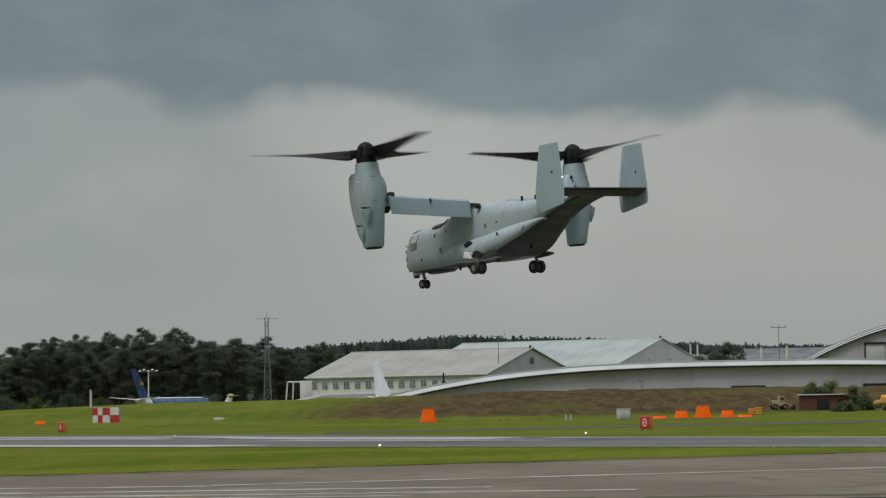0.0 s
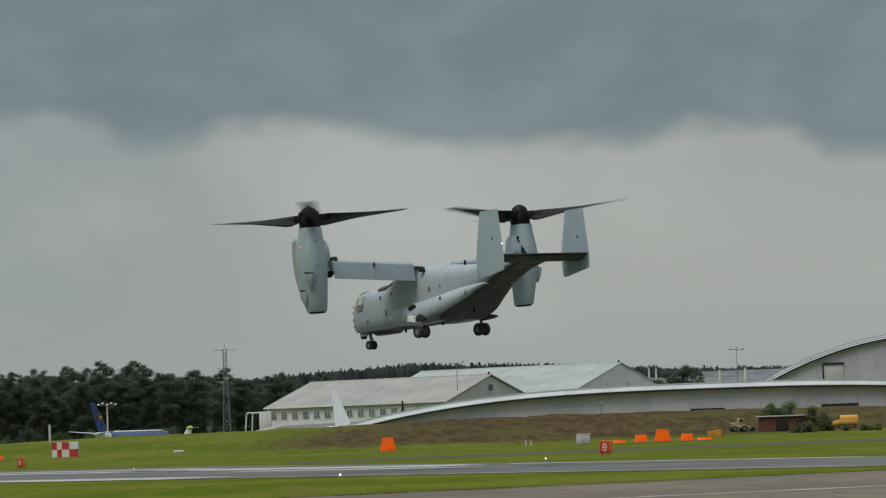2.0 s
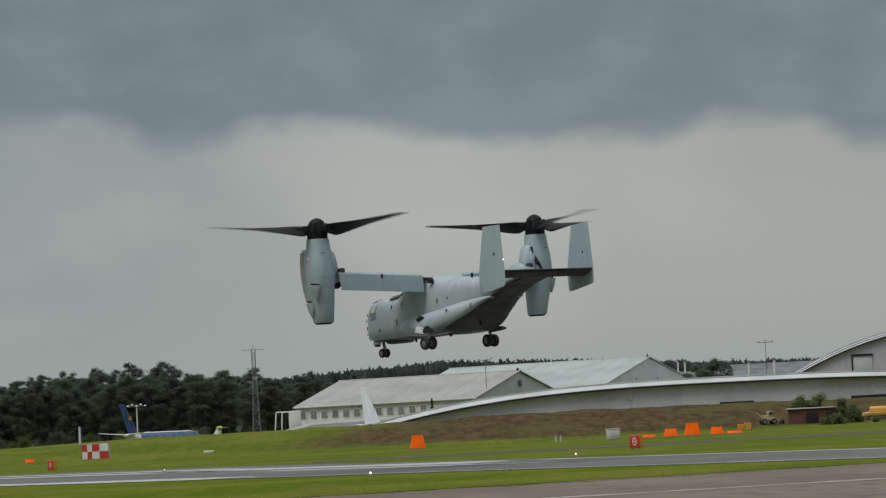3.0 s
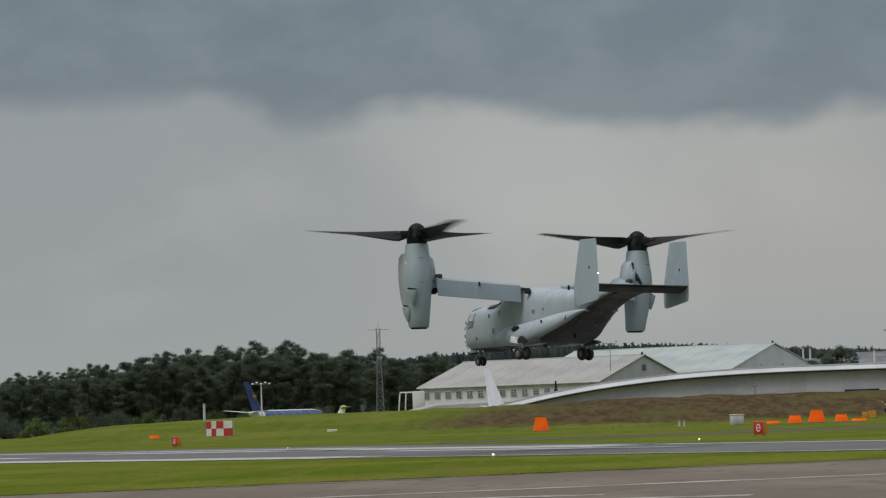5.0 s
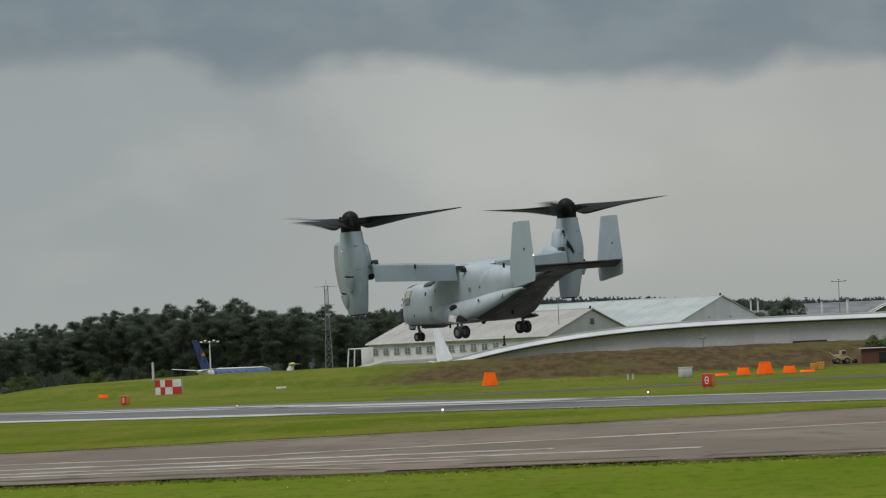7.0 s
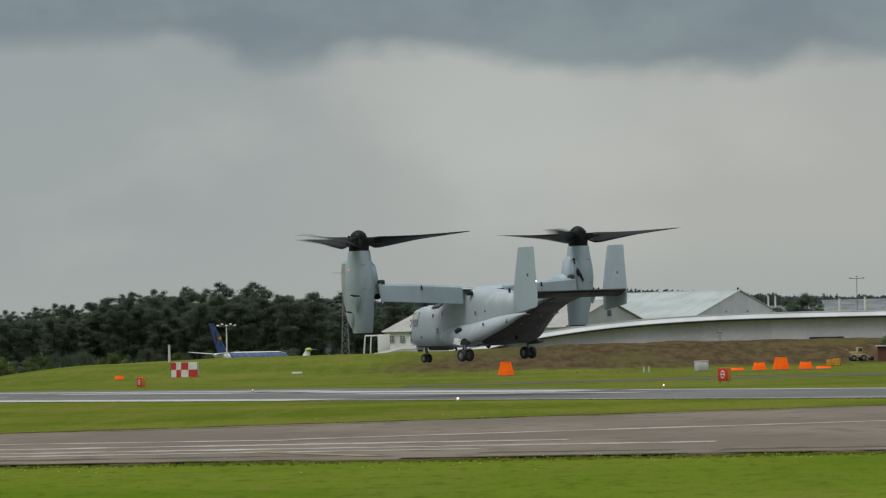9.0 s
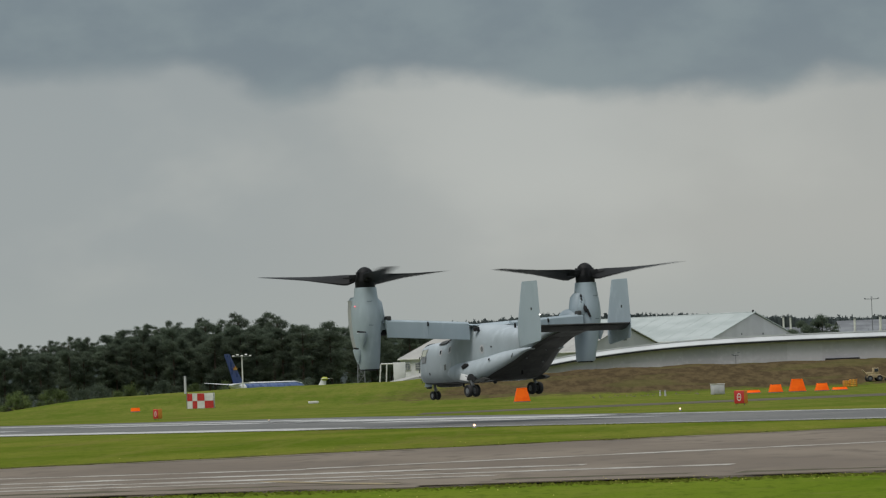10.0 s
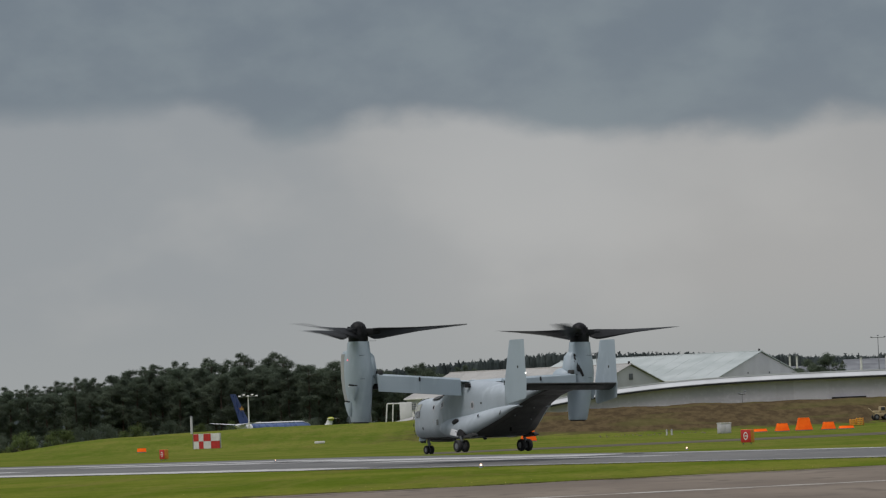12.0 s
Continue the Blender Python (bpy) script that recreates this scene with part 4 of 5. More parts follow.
            rings.append([(-5.95 + 0.45 * u + x, y, 3.47 + 0.055 * y + z) for x, z in foil(chord, 0.17)])
        part("wing", mirror(loft(bm, rings), side), PAINT, air, "thick pale grey wing")
        for y0, y1 in ((1.35, 3.792), (3.80, 6.2)):
            bm = bmesh.new()
            rings = []
            for y in (y0, y1):
                u = (y - 0.2) / 6.15
                hx, hz = -8.20 + 0.45 * u, 3.53 + 0.055 * y
                rings.append([(hx + dx, y, hz + dz) for dx, dz in ((0.14, 0.06), (-0.02, 0.10), (-0.12, 0.0), (-0.16, -0.42), (-0.17, -0.84), (-0.12, -0.85), (-0.04, -0.5), (0.08, -0.22), (0.13, -0.12))])
            part("flap", mirror(loft(bm, rings), side), PAINT, air, "lowered pale grey wing flap")
        bm = bmesh.new()
        box(bm, (0.14, 0.08, 0.22), pose(-8.06, 3.80, 3.66, 0, 10, 0), 0.02)
        part("flap_bracket", mirror(bm, side), VOID, air)
        build_nacelle(air, side)
        build_fin(air, side)
        build_gear(air, "main_gear", -9.25, 1.98 * side, 0.075, 0.33, 0.24, 0.22, 0.85, "twin-wheel main undercarriage leg")
    # The tailplane's shaded underside is painted in as an overall dark grey.
    bm = bmesh.new()
    rings = [[(-15.15 + x - 0.12 * abs(y) / 2.8, y, 3.02 + 0.06 * x / -1.9 + z) for x, z in foil(1.95 - 0.1 * abs(y), 0.13)] for y in (-2.80, -1.2, 0, 1.2, 2.76)]
    part("tailplane", loft(bm, rings), DARK_PAINT_AND_SHADE, air, "tailplane between the fins, underside shade put into its dark grey")
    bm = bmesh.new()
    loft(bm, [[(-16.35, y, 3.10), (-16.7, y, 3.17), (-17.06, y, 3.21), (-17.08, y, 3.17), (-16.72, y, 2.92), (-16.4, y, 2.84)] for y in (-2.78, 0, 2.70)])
    part("elevator", bm, DARK_PAINT_AND_SHADE, air, "elevator at the tailplane's trailing edge, shade put into its dark grey")
    build_gear(air, "nose_gear", -2.45, 0.0, -0.08, 0.24, 0.16, 0.15, 0.85, "twin-wheel nose undercarriage leg")
    bm = bmesh.new()
    box(bm, (0.7, 0.05, 0.32), pose(-2.3, 0.30, 0.56, 12, 0, 0), 0.015)
    part("nose_gear_door", bm, PAINT, air)
    bm = bmesh.new()
    rod(bm, (-1.8, -0.50, 1.0), (-0.6, -0.52, 1.05), 0.07, 0.045, 12)
    part("refuelling_probe", bm, DARK_PAINT_AND_SHADE, air)
    bm = bmesh.new()
    rod(bm, (-1.85, 0, 0.6), (-1.85, 0, 0.30), 0.20, 0.15, 16)
    part("sensor_turret", bm, DARK_PAINT_AND_SHADE, air, "dark sensor turret under the nose")
    bm = bmesh.new()
    loft(bm, [oval(x, h, lo, hi, 2.4, 20) for x, h, lo, hi in ((-3.0, 0.1, 0.45, 0.55), (-3.3, 0.42, 0.34, 0.56), (-4.6, 0.45, 0.33, 0.56), (-5.2, 0.1, 0.45, 0.55))])
    part("belly_fairing", bm, DARK_PAINT_AND_SHADE, air)
    bm = bmesh.new()
    loft(bm, [disc(z, r, r, -8.9, 0.3, 2.0, 16) for z, r in ((0.54, 0.13), (0.47, 0.12), (0.41, 0.08), (0.385, 0.03))])
    part("belly_beacon", bm, DARK_GLASS, air, "dark beacon lens under the belly")
    for x in (-5.9, -6.6, -11.6):
        bm = bmesh.new()
        box(bm, (0.16, 0.03, 0.22), pose(x, 0.35, 0.40 if x > -10 else 0.9), 0.01)
        part("antenna", bm, BLACK, air)
    right = build_blade()
    left = build_blade()
    bmesh.ops.scale(left, vec=(1, -1, 1), verts=left.verts)
    bmesh.ops.recalc_face_normals(left, faces=left.faces)
    mesh = {}
    for side, b in ((1, left), (-1, right)):
        me = bpy.data.meshes.new("blade")
        b.to_mesh(me)
        b.free()
        me.materials.append(BLACK)
        me.polygons.foreach_set("use_smooth", [True] * len(me.polygons))
        mesh[side] = me
    return air, build_rotor(air, 1, mesh), build_rotor(air, -1, mesh)


aircraft, rotor_left, rotor_right = build_aircraft()

# ---- hangars and buildings behind the bank ----


def arch_hangar(name, label, x_mid, peak, k, half, y, deep, rim, doors, setback, panel, power=2):
    """A wide hangar with a shallow arched roof; the grey end wall faces the runway."""
    ob = thing(name, label, "hangar", pose(x_mid, y, 0, 0, 0, -8 if half < 60 else 0))
    cuts = 72
    xs = [-half + 2 * half * i / cuts for i in range(cuts + 1)]
    tops = [max(peak - k * abs(x) ** power, 0.3) for x in xs]
    bm = bmesh.new()
    loft(bm, [[(x, 0.6, z), (x, deep, z), (x, deep, max(z - rim, 0)), (x, -0.4, max(z - rim, 0)), (x, -0.4, max(z - rim + 0.12, 0.05))] for x, z in zip(xs, tops)])
    part("roof", bm, ROOF_WHITE, ob, "pale curved metal roof with a bright edge", smooth=False)
    bm = bmesh.new()
    loft(bm, [[(x, 0.35, z + 0.10), (x, 0.9, z + 0.10), (x, 0.9, z - rim * 0.12), (x, 0.35, z - rim * 0.12)] for x, z in zip(xs, tops)])
    part("roof_edge", bm, ROOF_WHITE, ob, "bright metal roof edge")
    # Near-black strip painting in the shade below the roof overhang.
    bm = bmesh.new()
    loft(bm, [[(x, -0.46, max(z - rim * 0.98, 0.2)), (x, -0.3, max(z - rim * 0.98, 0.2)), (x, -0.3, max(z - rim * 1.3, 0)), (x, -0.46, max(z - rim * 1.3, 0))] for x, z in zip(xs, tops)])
    part("eave_shade", bm, VOID, ob, "painted shade strip under the roof edge")
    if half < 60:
        # Dark line painted in for the shadow gap between the bright rims.
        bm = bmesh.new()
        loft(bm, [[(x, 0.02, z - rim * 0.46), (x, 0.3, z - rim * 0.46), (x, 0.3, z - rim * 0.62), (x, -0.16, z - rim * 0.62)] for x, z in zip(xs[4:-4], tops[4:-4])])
        part("rim_shadow_line", bm, VOID, ob, "dark line painted for the shadow gap along the roof edge", smooth=False)
    x = -half + 4
    while x < half - 4:
        w = min(panel, half - 4 - x)
        z0, z1 = max(peak - k * abs(x) ** power - rim, 0.2), max(peak - k * abs(x + w) ** power - rim, 0.2)
        bm = bmesh.new()
        loft(bm, [[(x + 0.008, setback, 0), (x + 0.008, setback + 0.25, 0), (x + 0.008, setback + 0.25, z0 + 0.2), (x + 0.008, setback, z0 + 0.2)],
                  [(x + w - 0.008, setback, 0), (x + w - 0.008, setback + 0.25, 0), (x + w - 0.008, setback + 0.25, z1 + 0.2), (x + w - 0.008, setback, z1 + 0.2)]])
        part("wall_panel", bm, CLAD, ob, smooth=False)
        x += w
    for dx, w, z0, z1, mat in doors:
        bm = bmesh.new()
        box(bm, (w, 0.2, z1 - z0), pose(dx, setback - 0.12, (z0 + z1) / 2), 0.03)
        d = part("door", bm, mat, ob, "closed roller door")
        bm = bmesh.new()
        box(bm, (w + 0.5, 0.5, 0.4), pose(dx, setback - 0.22, z1 + 0.15), 0.05)
        part("lintel", bm, VOID, d, "dark door head")
        bm = bmesh.new()
        box(bm, (0.3, 0.4, z1 - z0), pose(dx - w / 2 - 0.1, setback - 0.18, (z0 + z1) / 2), 0.03)
        part("jamb", bm, VOID, d)
    return ob


low = arch_hangar("low_hangar", "long low hangar with a shallow pale curved roof and grey cladding", 52.8, 8.6, 2.05e-5, 74, 600, 60, 0.95,
            ((-58.8, 6.4, 0, 2.9, VOID), (-44.6, 4.4, 0, 3.5, CLAD), (-0.6, 5.4, 0, 3.9, CLAD), (22.3, 5.8, 0, 3.9, CLAD_PALE)), 0.6, 3.0, power=3)
bm = bmesh.new()
rod(bm, (-53.1, 2.0, 5.4), (-53.1, 2.0, 7.4), 0.17, 0.15, 12)
rod(bm, (-53.1, 2.0, 5.4), (-53.1, 2.0, 5.95), 0.42, 0.30, 12)
part("flue_pipe", bm, BLACK, low, "black flue pipe on the roof")
arch_hangar("arched_hangar", "large grey hangar with a tall arched roof", 109.4, 19.3, 0.00767, 49, 720, 80, 0.9, ((-20.3, 4.0, 9.3, 12.9, CLAD_PALE),), 0.35, 3.0)


def shed(name, label, x, y, turn, long, wide, eave, ridge, roof_mat, wall_mat, windows):
    """A gabled hangar; its long wall runs along local x from 0 to -long, the gable stands at x = 0."""
    ob = thing(name, label, "hangar", pose(x, y, 0, 0, 0, turn))
    bm = bmesh.new()
    box(bm, (long - 0.2, 0.3, eave), pose(-long / 2, 0.15, eave / 2))
    part("long_wall", bm, wall_mat, ob, "off-white long wall")
    bm = bmesh.new()
    box(bm, (long - 0.2, 0.3, eave), pose(-long / 2, wide - 0.15, eave / 2))
    part("back_wall", bm, wall_mat, ob)
    for gx in (-0.15, -long + 0.15):
        bm = bmesh.new()
        pts = ((0.0, 0), (wide, 0), (wide, eave), (wide / 2, ridge - 0.15), (0.0, eave))
        loft(bm, [[(gx - 0.14, a, b) for a, b in pts], [(gx + 0.14, a, b) for a, b in pts]])
        part("gable_wall", bm, CLAD_PALE, ob, "pale grey sheeted gable", smooth=False)
    for s in (0, 1):
        n = max(int(long / 4.0), 1)
        for i in range(n):
            x0, x1 = -long - 0.4 + (long + 0.8) * i / n, -long - 0.4 + (long + 0.8) * (i + 1) / n
            a = (-0.5, eave - 0.25) if s == 0 else (wide + 0.5, eave - 0.25)
            bm = bmesh.new()
            mid = (wide / 2, ridge)
            loft(bm, [[(xx, a[0], a[1]), (xx, mid[0], mid[1]), (xx, mid[0], mid[1] + 0.18), (xx, a[0], a[1] + 0.18)] for xx in (x0 + 0.03, x1 - 0.03)])
            part("roof_sheet", bm, roof_mat, ob, smooth=False)
    bm = bmesh.new()
    rod(bm, (-long - 0.4, wide / 2, ridge + 0.14), (0.4, wide / 2, ridge + 0.14), 0.2, seg=8)
    part("ridge_cap", bm, roof_mat, ob)
    bm = bmesh.new()
    box(bm, (long + 0.6, 0.25, 0.22), pose(-long / 2, -0.5, eave - 0.2), 0.03)
    part("gutter", bm, PALE, ob, "white gutter")
    for wx in windows:
        bm = bmesh.new()
        box(bm, (1.5, 0.16, 1.45), pose(wx, -0.07, eave - 1.7), 0.03)
        win = part("window", bm, PALE, ob, "white framed window")
        for i in range(2):
            for j in range(3):
                bm = bmesh.new()
                box(bm, (0.60, 0.04, 0.38), pose(wx - 0.34 + 0.68 * i, -0.16, eave - 2.14 + 0.44 * j))
                part("pane", bm, WINDOW, win, smooth=False)
    for dy, dz, w, h in ((0.0, -2.4, 1.5, 1.2),) if windows else ((-6.0, -4.6, 0.5, 0.4), (3.5, -4.6, 0.5, 0.4)):
        bm = bmesh.new()
        box(bm, (0.06, w, h), pose(0.05, wide / 2 + dy, ridge + dz), 0.03)
        part("gable_vent", bm, SLATE, ob, "grey gable vent")
    bm = bmesh.new()
    rod(bm, (-0.3, wide / 2, ridge), (-0.3, wide / 2, ridge + 0.7), 0.25, 0.2)
    part("vent_cowl", bm, VOID, ob)
    return ob


SHED_TURN = -33
shed("windowed_hangar", "old hangar with pale roof, white wall and a row of windows", 8.4, 684, SHED_TURN, 43.5, 33, 7.9, 12.75, ROOF_PALE, WALL_WHITE, [-12.4 - 2.66 * k for k in range(12)])
shed("sheeted_hangar", "hangar with pale green-grey sheet roof and grey gable", 37.0, 752, SHED_TURN, 52, 40, 9.9, 15.5, ROOF_GREEN, CLAD_PALE, [])


def lean_to(x, y):
    ob = thing("lean_to", "low white lean-to roof below the hangar windows", "shed", pose(x, y, 0, 0, 0, 0))
    bm = bmesh.new()
    loft(bm, [[(a, -2, 0), (a, 4, 0), (a, 4, h), (a, -2, h - 0.5)] for a, h in ((-10, 1.2), (-8, 3.2), (-2, 4.5), (17, 4.9))])
    part("roof", bm, ROOF_PALE, ob, smooth=False)


lean_to(-21.0, 662)


def goal_frame(x, y):
    ob = thing("steel_gantry", "open white steel gantry frame beside the hangar", "gantry", pose(x, y, 0))
    for a, b in (((-2.8, 0, 0), (-2.2, 0, 6.9)), ((-2.2, 0, 6.9), (2.6, 0, 6.9)), ((-1.4, 0, 0), (-1.0, 0, 6.9)), ((2.6, 0, 5.0), (2.6, 0, 6.9))):
        bm = bmesh.new()
        rod(bm, a, b, 0.14, seg=8)
        part("beam", bm, PALE, ob)
    bm = bmesh.new()
    box(bm, (2.4, 2.0, 5.0), pose(1.5, 0.5, 4.6), 0.1)
    part("hut", bm, WALL_WHITE, ob)


goal_frame(-29.4, 698)


def factory(x, y, long, tall, label):
    ob = thing("factory_building", label, "factory", pose(x, y, 0))
    bm = bmesh.new()
    box(bm, (long, 24, tall), pose(0, 12, tall / 2), 0.1)
    part("wall", bm, SLATE, ob)
    bays = 2
    span = long / bays
    for i in range(bays):
        bm = bmesh.new()
        loft(bm, [[(-long / 2 + span * i + 0.01, a, b), (-long / 2 + span * (i + 1) - 0.01, a, b)][::1] + [(-long / 2 + span * (i + 1) - 0.01, a + 0.4, b + 0.1), (-long / 2 + span * i + 0.01, a + 0.4, b + 0.1)] for a, b in ((-0.5, tall + 0.1), (9, tall + 2.2), (24, tall + 0.2))])
        part("roof", bm, SLATE, ob, smooth=False)
    return ob


factory(86, 905, 45, 11.6, "grey factory building with a low pitched roof")
factory(101, 960, 36, 13.6, "grey factory building with a low pitched roof")


def stack(x, y, tall, r):
    ob = thing("chimney_stack", "pale metal chimney stack above the roofs", "chimney", pose(x, y, 0), "chimney stacks")
    bm = bmesh.new()
    rod(bm, (0, 0, 0), (0, 0, tall), r, r * 0.92, 14)
    part("flue", bm, PALE, ob)
    bm = bmesh.new()
    rod(bm, (0, 0, tall), (0, 0, tall + 0.5), r * 1.2, seg=14)
    part("cowl", bm, STEEL, ob)


for sx, sy, st, sr in ((63.5, 900, 16.3, 0.26), (65.3, 900, 16.2, 0.26), (81.6, 898, 15.2, 0.32), (88.2, 898, 15.5, 0.38)):
    stack(sx, sy, st, sr)


def lamp_mast(x, y, z0, tall, heads, label, spread=2.4, r=0.2):
    ob = thing("lamp_mast", label, "lamp mast", pose(x, y, z0))
    bm = bmesh.new()
    rod(bm, (0, 0, -0.3), (0, 0, tall), r, r * 0.6, 10)
    part("pole", bm, PALE if r > 0.1 else SLATE, ob)
    bm = bmesh.new()
    rod(bm, (-spread / 2, 0, tall - 0.1), (spread / 2, 0, tall - 0.1), 0.07, seg=8)
    part("crossbar", bm, STEEL, ob)
    for k in range(heads):
        bm = bmesh.new()
        u = -spread / 2 + spread * k / max(heads - 1, 1)
        box(bm, (0.3 + r, 0.25 + r, 0.06 + r * 0.7), pose(u, -0.2, tall + 0.02 + 0.25 * (k % 2), 18, 0, 0), 0.05)
        part("lamp_head", bm, PALE if r > 0.1 else SLATE, ob)


lamp_mast(-62.6, 735, 0, 10.0, 5, "white floodlight mast with a cluster of lamp heads", 3.6)
lamp_mast(10.6, 690, 0, 15.3, 2, "slim grey lamp post behind the low hangar", 2.6, 0.1)
lamp_mast(68.6, 715, 0, 16.6, 3, "slim grey lamp post behind the low hangar", 2.8, 0.1)
lamp_mast(27.0, 478, height(27, 478), 1.35, 2, "small lamp post on the bank's crest", 0.8, 0.05)
lamp_mast(62.3, 478, height(62, 478), 1.6, 2, "small lamp post on the bank's crest", 0.8, 0.05)


def lattice_mast(x, y, tall):
    """A tapering steel lattice radio mast with cross arms."""
    ob = thing("lattice_mast", "grey steel lattice radio mast with cross arms", "radio mast", pose(x, y, 0))
    w0, w1 = 1.9, 0.8
    at = lambda z: w0 + (w1 - w0) * min(z / (tall * 0.72), 1)
    corners = ((-1, -1), (1, -1), (1, 1), (-1, 1))
    for cx, cy in corners:
        bm = bmesh.new()
        rod(bm, (cx * w0 / 2, cy * w0 / 2, 0), (cx * w1 / 2, cy * w1 / 2, tall * 0.72), 0.09, seg=6)
        rod(bm, (cx * w1 / 2, cy * w1 / 2, tall * 0.72), (cx * w1 / 2, cy * w1 / 2, tall), 0.08, seg=6)
        part("leg", bm, STEEL, ob)
    z, k = 0.0, 0
    while z < tall - 1:
        step = 1.7 if z < tall * 0.72 else 1.1
        bm = bmesh.new()
        for (ax, ay), (bx, by) in zip(corners, corners[1:] + corners[:1]):
            a, b = at(z) / 2, at(z + step) / 2
            if k % 2:
                ax, ay, bx, by = bx, by, ax, ay
            rod(bm, (ax * a, ay * a, z), (bx * b, by * b, z + step), 0.055, seg=5)
            rod(bm, (ax * b, ay * b, z + step), (bx * b, by * b, z + step), 0.05, seg=5)
        part("bracing", bm, STEEL, ob)
        z, k = z + step, k + 1
    for z, r in ((tall - 0.3, 2.6), (tall * 0.80, 1.7), (tall * 0.55, 1.5)):
        bm = bmesh.new()
        rod(bm, (-r, 0, z), (r, 0, z), 0.05, seg=6)
        box(bm, (1.5, 1.5, 0.1), pose(0, 0, z))
        part("cross_arm", bm, STEEL, ob)
    bm = bmesh.new()
    rod(bm, (0, 0, tall), (0, 0, tall + 1.2), 0.05, seg=6)
    part("aerial", bm, STEEL, ob)


lattice_mast(-40.3, 790, 22.3)

# ---- parked jets ----


def jet(name, label, x, y, turn, long, r, fin_tall, body, belly, tail, t_tail=False, z_up=2.9, sweep=0.92, chord=0.155, tip=0.07):
    """A parked jet: x forward from the tail cone at the origin."""
    ob = thing(name, label, "aeroplane", pose(x, y, 0, 0, 0, turn))
    bm = bmesh.new()
    prof = ((0.0, 0.08, 0.75), (0.06, 0.35, 0.55), (0.16, 0.72, 0.25), (0.28, 0.97, 0.03), (0.4, 1.0, 0.0), (0.82, 1.0, 0.0), (0.90, 0.86, -0.06), (0.96, 0.55, -0.18), (0.99, 0.22, -0.28))
    loft(bm, [oval(long * u, r * q, z_up + r * d - r * q, z_up + r * d + r * q, 2.0, 28) for u, q, d in prof])
    part("fuselage", bm, body, ob)
    bm = bmesh.new()
    loft(bm, [oval(long * u, r * q * 1.01, z_up + r * (d - 1.01 * q), z_up + r * (d + 0.05 * q), 2.2, 28) for u, q, d in prof[1:7]])
    part("belly", bm, belly, ob)
    bm = bmesh.new()
    loft(bm, [oval(long * u, r * q * 0.55, z_up + r * (d + 0.80 * q), z_up + r * (d + 1.015 * q), 2.2, 20) for u, q, d in prof[2:8]])
    part("crown", bm, WHITE, ob, "white painted fuselage crown")
    bm = bmesh.new()
    loft(bm, [oval(long * u, r * q * 1.02, z_up + r * (d - 1.02 * q), z_up + r * (d + 1.02 * q), 2.0, 24) for u, q, d in prof[:3]])
    part("tail_cone", bm, WHITE, ob)
    bm = bmesh.new()
    top = z_up + r
    rings = [[(long * 0.20 - fin_tall * sweep * u + dx, dz, top - 0.6 + (fin_tall + 0.6) * u) for dx, dz in foil(long * (chord - (chord - tip) * u), 0.09)] for u in (0, 0.5, 0.97, 1.0)]
    fin = part("tail_fin", loft(bm, rings), tail, ob, "swept tail fin")
    bm = bmesh.new()
    loft(bm, [[(long * 0.20 + 2.4 - q, s, top - 0.7 + h) for q, s, h in ((0, 0, 0), (3.4, 0.14, 0), (3.4, 0, 1.5), (3.4, -0.14, 0))], [(long * 0.20 - 1.8, s, top - 0.4 + h) for s, h in ((0, 0), (0.14, 0), (0, 1.5), (-0.14, 0))]])
    part("fin_root", bm, tail, ob)
    for side in (1, -1):
        bm = bmesh.new()
        zz = top + fin_tall * 0.96 if t_tail else z_up + r * 0.75
        span = long * (0.13 if t_tail else 0.19)
        back = long * 0.20 - fin_tall * sweep if t_tail else long * 0.11
        loft(bm, [[(back - 0.45 * span * u + dx, side * span * u, zz + 0.10 * span * u * (0 if t_tail else 1) + dz) for dx, dz in foil(2.6 * (1 - 0.55 * u) * long / 33, 0.09)] for u in (0.0, 0.6, 1.0)])
        part("tailplane", bm, WHITE, ob)
        bm = bmesh.new()
        loft(bm, [[(long * 0.60 - 0.42 * long * 0.42 * u + dx, side * (r * 0.8 + long * 0.40 * u), z_up - r * 0.6 + 0.09 * long * 0.40 * u + dz) for dx, dz in foil(6.2 * (1 - 0.72 * u) * long / 33, 0.11)] for u in (0.0, 0.35, 1.0)])
        part("wing", bm, WHITE, ob)
        bm = bmesh.new()
        ex, ey, ez = (long * 0.24, r * 1.6, z_up + r * 0.5) if t_tail else (long * 0.60, long * 0.15, z_up - r * 0.95)
        loft(bm, [[(ex + a, side * ey + b * math.cos(q), ez + b * math.sin(q)) for q in [2 * math.pi * k / 18 for k in range(18)]] for a, b in ((-1.7, 0.45), (-0.8, 0.8), (0.8, 0.9), (1.6, 0.8))])
        part("engine", bm, tail, ob)
        bm = bmesh.new()
        rod(bm, (long * 0.52, side * 2.2, 0.5), (long * 0.52, side * 2.0, z_up - r * 0.6), 0.12)
        leg = part("main_gear", bm, STEEL, ob)
        wheel(leg, long * 0.52, side * 2.2, 0.5, 0.5, 0.4)
    bm = bmesh.new()
    rod(bm, (long * 0.88, 0, 0.4), (long * 0.88, 0, z_up - r * 0.7), 0.1)
    leg = part("nose_gear", bm, STEEL, ob)
    wheel(leg, long * 0.88, 0, 0.4, 0.4, 0.3)
    return ob, fin


liner, liner_fin = jet("airliner", "parked airliner with a navy blue tail and blue fuselage", -67.6, 757, 63, 33, 1.95, 6.3, BLUE, WHITE, NAVY, z_up=2.55, chord=0.13)
